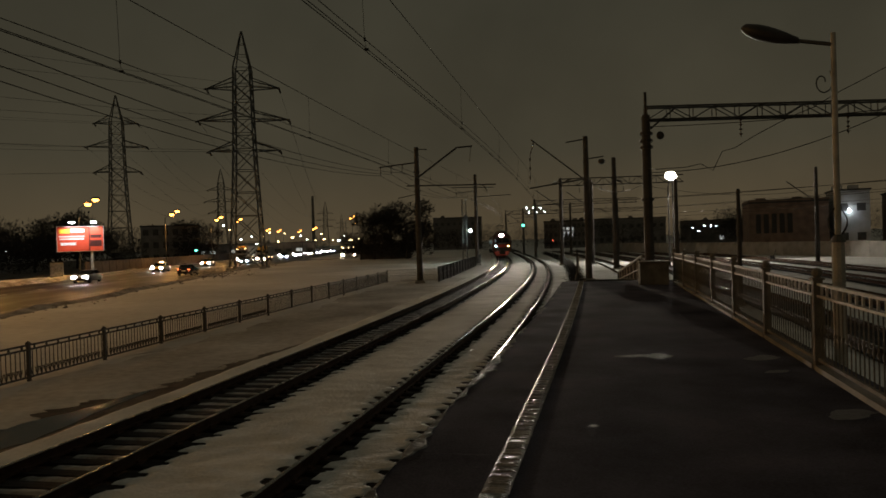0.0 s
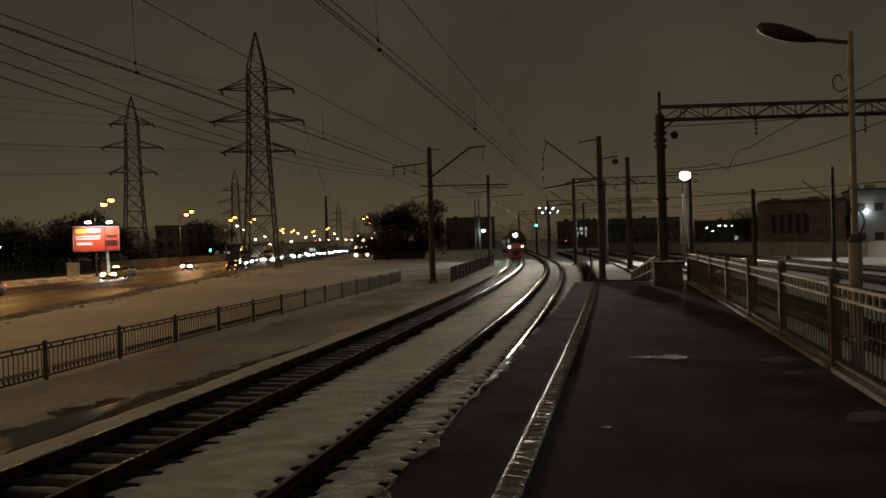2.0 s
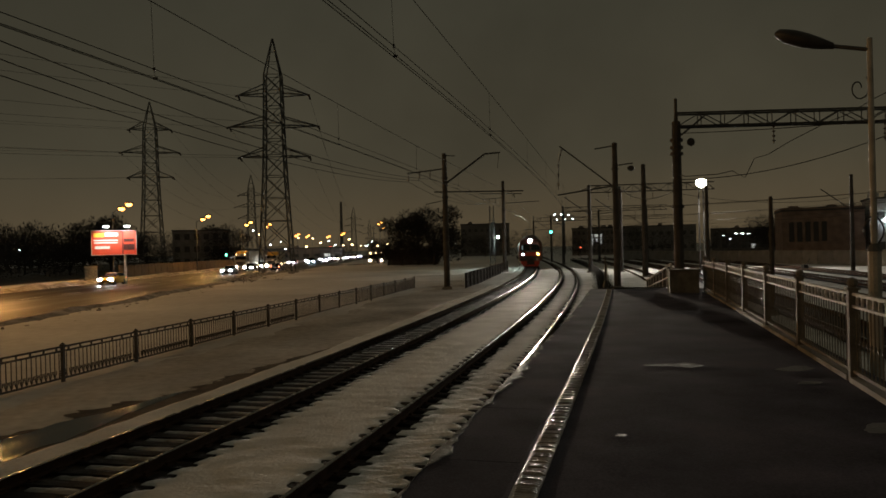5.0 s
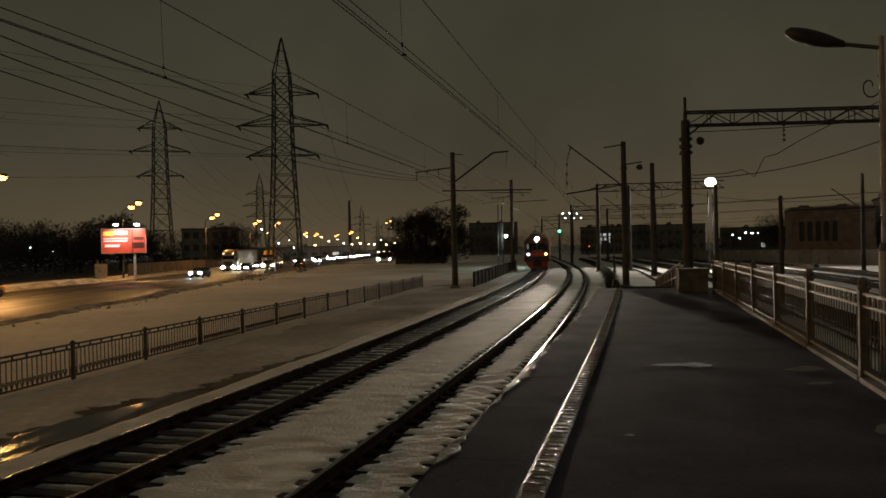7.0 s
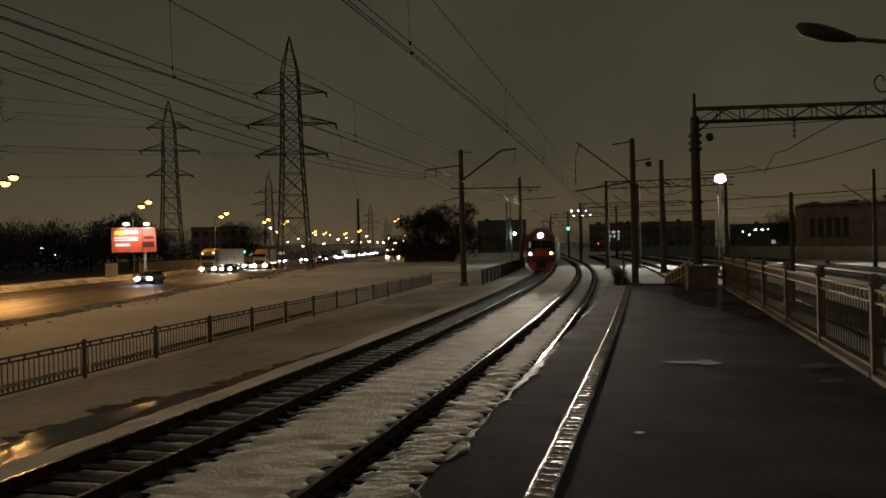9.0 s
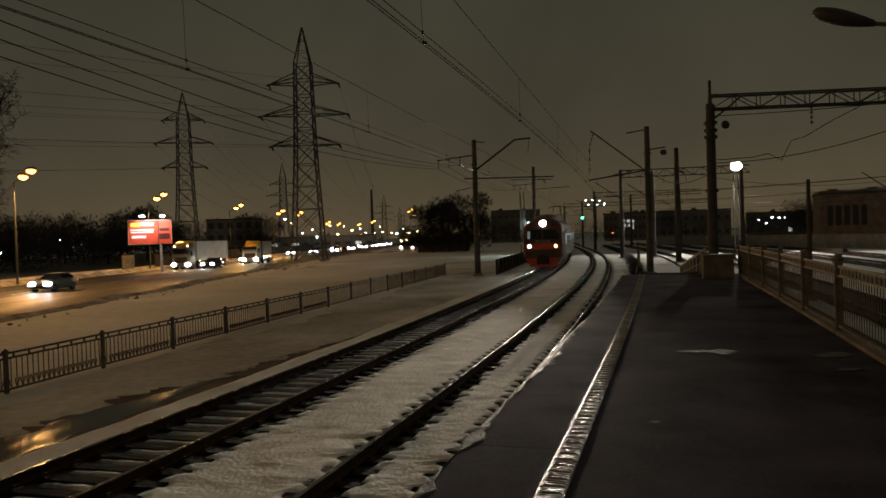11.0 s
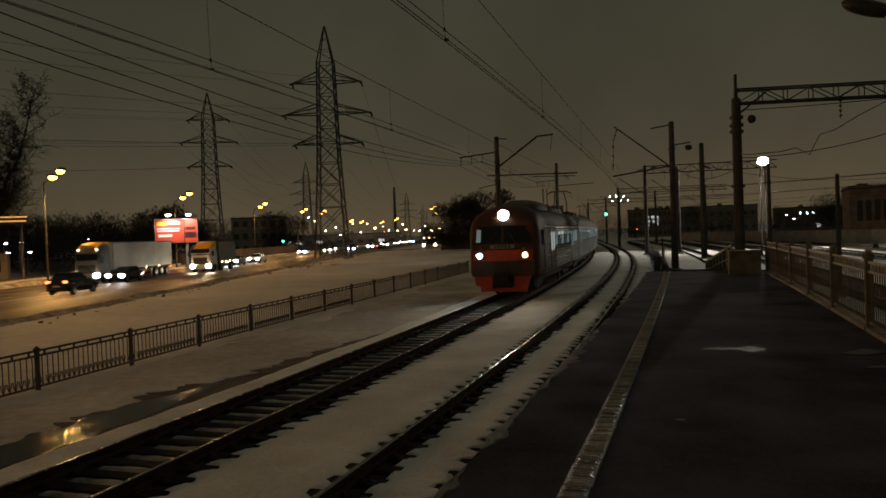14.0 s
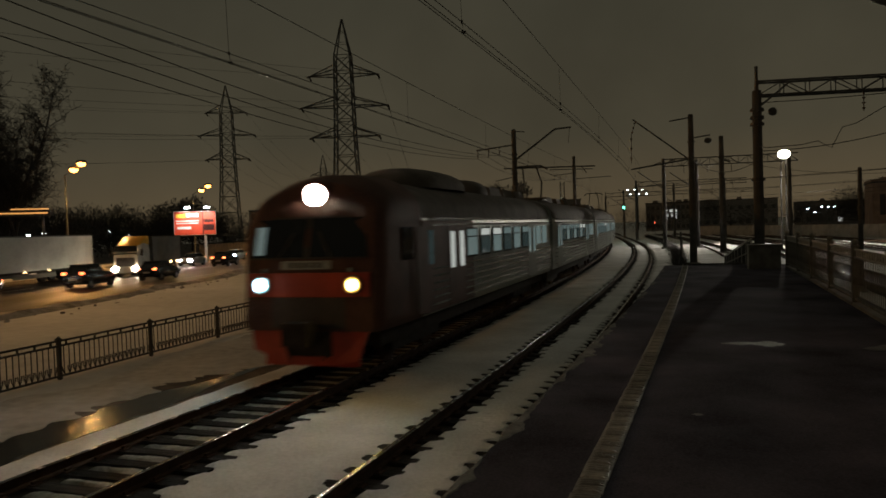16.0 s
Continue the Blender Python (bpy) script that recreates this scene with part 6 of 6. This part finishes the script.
def lorry(cabmat, boxmat, label, length=13.5, cabh=3.6, boxh=3.9, top=None):
    v = thing("lorry", label, "lorry", "lorries on the road")
    part("cab", loft([(-2.1, 1.2, 0.9, cabh), (-1.2, 1.24, 0.8, cabh + 0.1), (-0.5, 1.24, 0.5, cabh - 0.1), (-0.1, 1.22, 0.45, cabh - 0.7), (0.05, 1.16, 0.5, 2.0)]), cabmat, v, "", True)
    part("windscreen", Geo().box(0, -0.02, 1.95, 2.1, 0.08, 0.85), PANE, v)
    part("visor", Geo().box(0, 0.08, cabh - 0.75, 2.2, 0.35, 0.12), cabmat, v)
    for i in range(2):
        part("roof_marker", Geo().ball((-0.9 + i * 1.8, -0.12, cabh - 0.38), 0.09), WARMGLOW, v, "small glowing marker lamp")
    part("grille", Geo().box(0, 0.06, 0.95, 1.7, 0.05, 0.8), UNDER, v)
    part("bumper", Geo().box(0, 0.08, 0.35, 2.4, 0.2, 0.45), cabmat, v)
    for sd in (-1, 1):
        # larger than a real lamp, to imitate headlight glare
        part("headlight", Geo().ball((sd * 0.95, 0.14, 0.72), 0.31, 1.2, 0.5, 0.8), BEAMWARM, v, "glowing headlight")
        part("mirror", Geo().box(sd * 1.45, -0.1, 1.9, 0.2, 0.15, 0.6), UNDER, v)
    part("trailer_box", Geo().box(0, -2.5 - length / 2, 1.15, 2.5, length, boxh - 1.15), boxmat, v, "plain grey cargo box")
    part("trailer_frame", Geo().box(0, -2.0 - length / 2, 0.95, 2.2, length + 1.0, 0.2), UNDER, v)
    part("roof_fairing", loft([(-2.15, 1.12, cabh - 0.1, boxh + 0.05), (-1.5, 1.1, cabh - 0.1, boxh - 0.05), (-0.8, 1.02, cabh - 0.2, cabh + 0.2), (-0.45, 0.9, cabh - 0.3, cabh)]), top or cabmat, v, "sloping roof fairing", True)
    for sd in (-1, 1):
        for y in (-2.56, -2.44 - length):
            part("side_post", Geo().box(sd * 1.255, y, 1.2, 0.03, 0.1, boxh - 1.25), GALV, v)
        part("top_edge", Geo().box(sd * 1.255, -2.5 - length / 2, boxh - 0.1, 0.03, length, 0.1), GALV, v)
    part("side_guard", Geo().box(1.15, -2.5 - length * 0.4, 0.55, 0.05, length * 0.4, 0.35).box(-1.15, -2.5 - length * 0.4, 0.55, 0.05, length * 0.4, 0.35), GALV, v)
    e = -2.5 - length
    ax = [-0.9, -3.4] + ([e + 1.4, e + 2.7, e + 4.0] if length > 9 else [e + 1.6])
    wheels(v, [(sx, y) for y in ax for sx in (-1.08, 1.08)], 0.5, 0.3)
    for sd in (-1, 1):
        for i in range(4):
            part("side_marker", Geo().ball((sd * 1.27, -3.5 - i * length / 4.5, 1.1), 0.07), WARMGLOW, v, "small amber side lamp")
        part("tail_light", Geo().ball((sd * 1.0, e - 0.02, 1.0), 0.14, 1, 0.4, 0.8), TAILGLOW, v)
    return v


TRAFFIC = []


def lane(ob, x, rows):
    """Notes a vehicle with its lane and its times and places along the road."""
    TRAFFIC.append((ob, x, rows))


def make_traffic():
    lane(car(CAR_GREY, "grey car coming along the wet road with its headlights on"), -36.5, [(0, 85.4), (0.5, 79.0), (1, 73.3), (1.5, 67.6), (16, -98)])
    lane(car(CAR_YELLOW, "yellow taxi coming along the wet road", sign=True), -38.7, [(0, 117.5), (1, 104.6), (2, 94.0), (3, 80.8), (4, 68.5), (16, -79)])
    lane(car(CAR_GREY, "grey car coming along the outer lane"), -41.0, [(0, 124), (3, 91.2), (4, 78.6), (16, -73)])
    lane(car(CAR_BLACK, "dark car driving away along the wet road", lit=False), -28.7, [(0, 97.9), (1, 106.2), (2, 115.0), (2.5, 118.5), (16, 215)])
    lane(car(CAR_YELLOW, "yellowish car coming along the wet road"), -39.0, [(0, 146.4), (1, 135.6), (2, 125.7), (3, 113.7), (4, 101.8), (6.5, 68.5), (16, -56)])
    lane(car(CAR_GREY, "car with bluish xenon headlights", BEAMBLUE), -33.4, [(0, 155), (3.5, 132.1), (4, 128.8), (6.3, 107.7), (8, 91.4), (9, 80.9), (11.4, 53.5), (16, 0.6)])
    # yellow on this fairing stands for sodium lamplight falling on it
    lane(lorry(CAR_GREY, TARP, "lorry with a roof fairing coloured as if sodium-lit and long plain grey trailer", top=CAR_YELLOW), -38.0, [(0, 172), (6.3, 135.9), (7, 130.4), (8, 121.8), (9, 114.1), (11.3, 93.9), (12.5, 82.2), (13.5, 72.3), (14.5, 61.6), (15, 56.5), (16, 46.4)])
    lane(lorry(CAR_WHITE, CAR_GREY, "small lorry with a pale cab, yellow roof fairing and dark box", 6.0, 2.9, 3.6, CAR_YELLOW), -33.5, [(0, 172), (7, 141.6), (9, 128.5), (12.5, 99.6), (13.5, 88.8), (14.5, 78.1), (15, 72.5), (16, 62.0)])
    lane(car(CAR_WHITE, "pale car with bluish headlights following the lorry", BEAMBLUE), -36.3, [(0, 190), (12.5, 123.8), (14, 113.6), (15, 104.7), (16, 95.9)])
    lane(car(CAR_GREY, "grey car following behind the small lorry"), -36.6, [(0, 182), (12.5, 119 - 4.5), (14.5, 99.9), (15, 94.2), (16, 82.9)])
    lane(car(CAR_BLACK, "black car driving away with its tail lights on", tall=0.15, lit=False), -31.2, [(0, -100), (13.5, 47.1), (14, 52.9), (15, 65.7), (15.5, 72.6), (16, 79.5)])
    lane(car(CAR_BLACK, "black estate car driving away with its tail lights on", tall=0.1, lit=False), -28.3, [(0, -168), (15, 43.7), (15.5, 50.8), (16, 57.6)])
    lane(car(CAR_BLACK, "black tall car driving away with its tail lights on", tall=0.25, lit=False), -30.2, [(0, -145), (15.5, 44.6), (16, 50.7)])
    lane(car(CAR_BLACK, "dark car coming along beside the long lorry"), -34.8, [(0, 163.5), (3.5, 146), (7, 130), (9, 115), (12.5, 86), (14, 68), (14.8, 58.5), (16, 44.5)])
    # slow queue far along the road
    rnd = random.Random(11)
    kinds = ((CAR_WHITE, BEAM), (CAR_GREY, BEAM), (CAR_BLACK, BEAMBLUE), (CAR_GREY, BEAMWARM), (CAR_YELLOW, BEAM))
    for i in range(20):
        y = 176 + i * 9.5 + rnd.uniform(-2, 2)
        a, b = kinds[i % 5]
        x = (-40.5, -37.2, -33.8)[i % 3]
        lane(car(a, "queueing car far along the road with headlights on", b, tall=0.3 if i % 6 == 2 else 0.0), x, [(0, y + 12), (8, y + 5), (16, y - 24 * max(0, 1 - i / 12))])
    bus = thing("bus", "small dark bus waiting on the side road, lamps lit", "bus", "", Matrix.Translation((-14, 189.5, -0.3)))
    part("body", Geo().box(0, 0, 0.4, 4.0, 7, 2.5), CAR_GREY, bus)
    part("windscreen", Geo().box(0, -3.52, 1.2, 3.4, 0.06, 1.2), PANE, bus)
    for x, z in ((-1.5, 0.9), (1.5, 0.9), (-1.4, 2.7), (1.4, 2.7), (0, 2.75)):
        part("lamp", Geo().ball((x, -3.6, z), 0.3 if z < 2 else 0.18), BEAMWARM if z < 2 else WARMGLOW, bus, "glowing lamp")
    wheels(bus, ((-1.8, -2.2), (1.8, -2.2), (-1.8, 2.2), (1.8, 2.2)), 0.45, 0.3)


make_ground()
make_road()
make_tracks()
make_puddle()
make_platform()
make_masts()
make_wires()
make_pylons()
make_lamps()
make_billboard()
make_buildings()
make_sign_canopy()
make_roadside_cabinet()
make_yard()
make_platform_end()
make_trees()
make_train()
make_traffic()
make_railing()
make_fence()

# distance run by the nose of the train along its track
RUN = [(0, 129), (2, 118.8), (4, 108.0), (7, 90.0), (9, 74.6), (10, 66.6), (11.5, 53.6), (12.5, 44.3), (13.5, 35.0), (14.5, 25.2), (15, 20.0), (15.5, 14.8), (16, 9.7)]


def motions():
    for i, c in enumerate(TRAIN):
        rows = []
        for t, s in RUN:
            a, b = along(s + i * CAR_LEN), along(s + (i + 1) * CAR_LEN)
            d = a - b
            rows.append((t, Matrix.Translation(a) @ Matrix.Rotation(math.atan2(-d.x, d.y), 4, "Z")))
        walk(c, rows)
    for ob, x, rows in TRAFFIC:
        back = rows[-1][1] < rows[0][1]
        walk(ob, [(t, pose(x, y, -0.26, 0, 0, 180 if back else 0)) for t, y in rows])


motions()
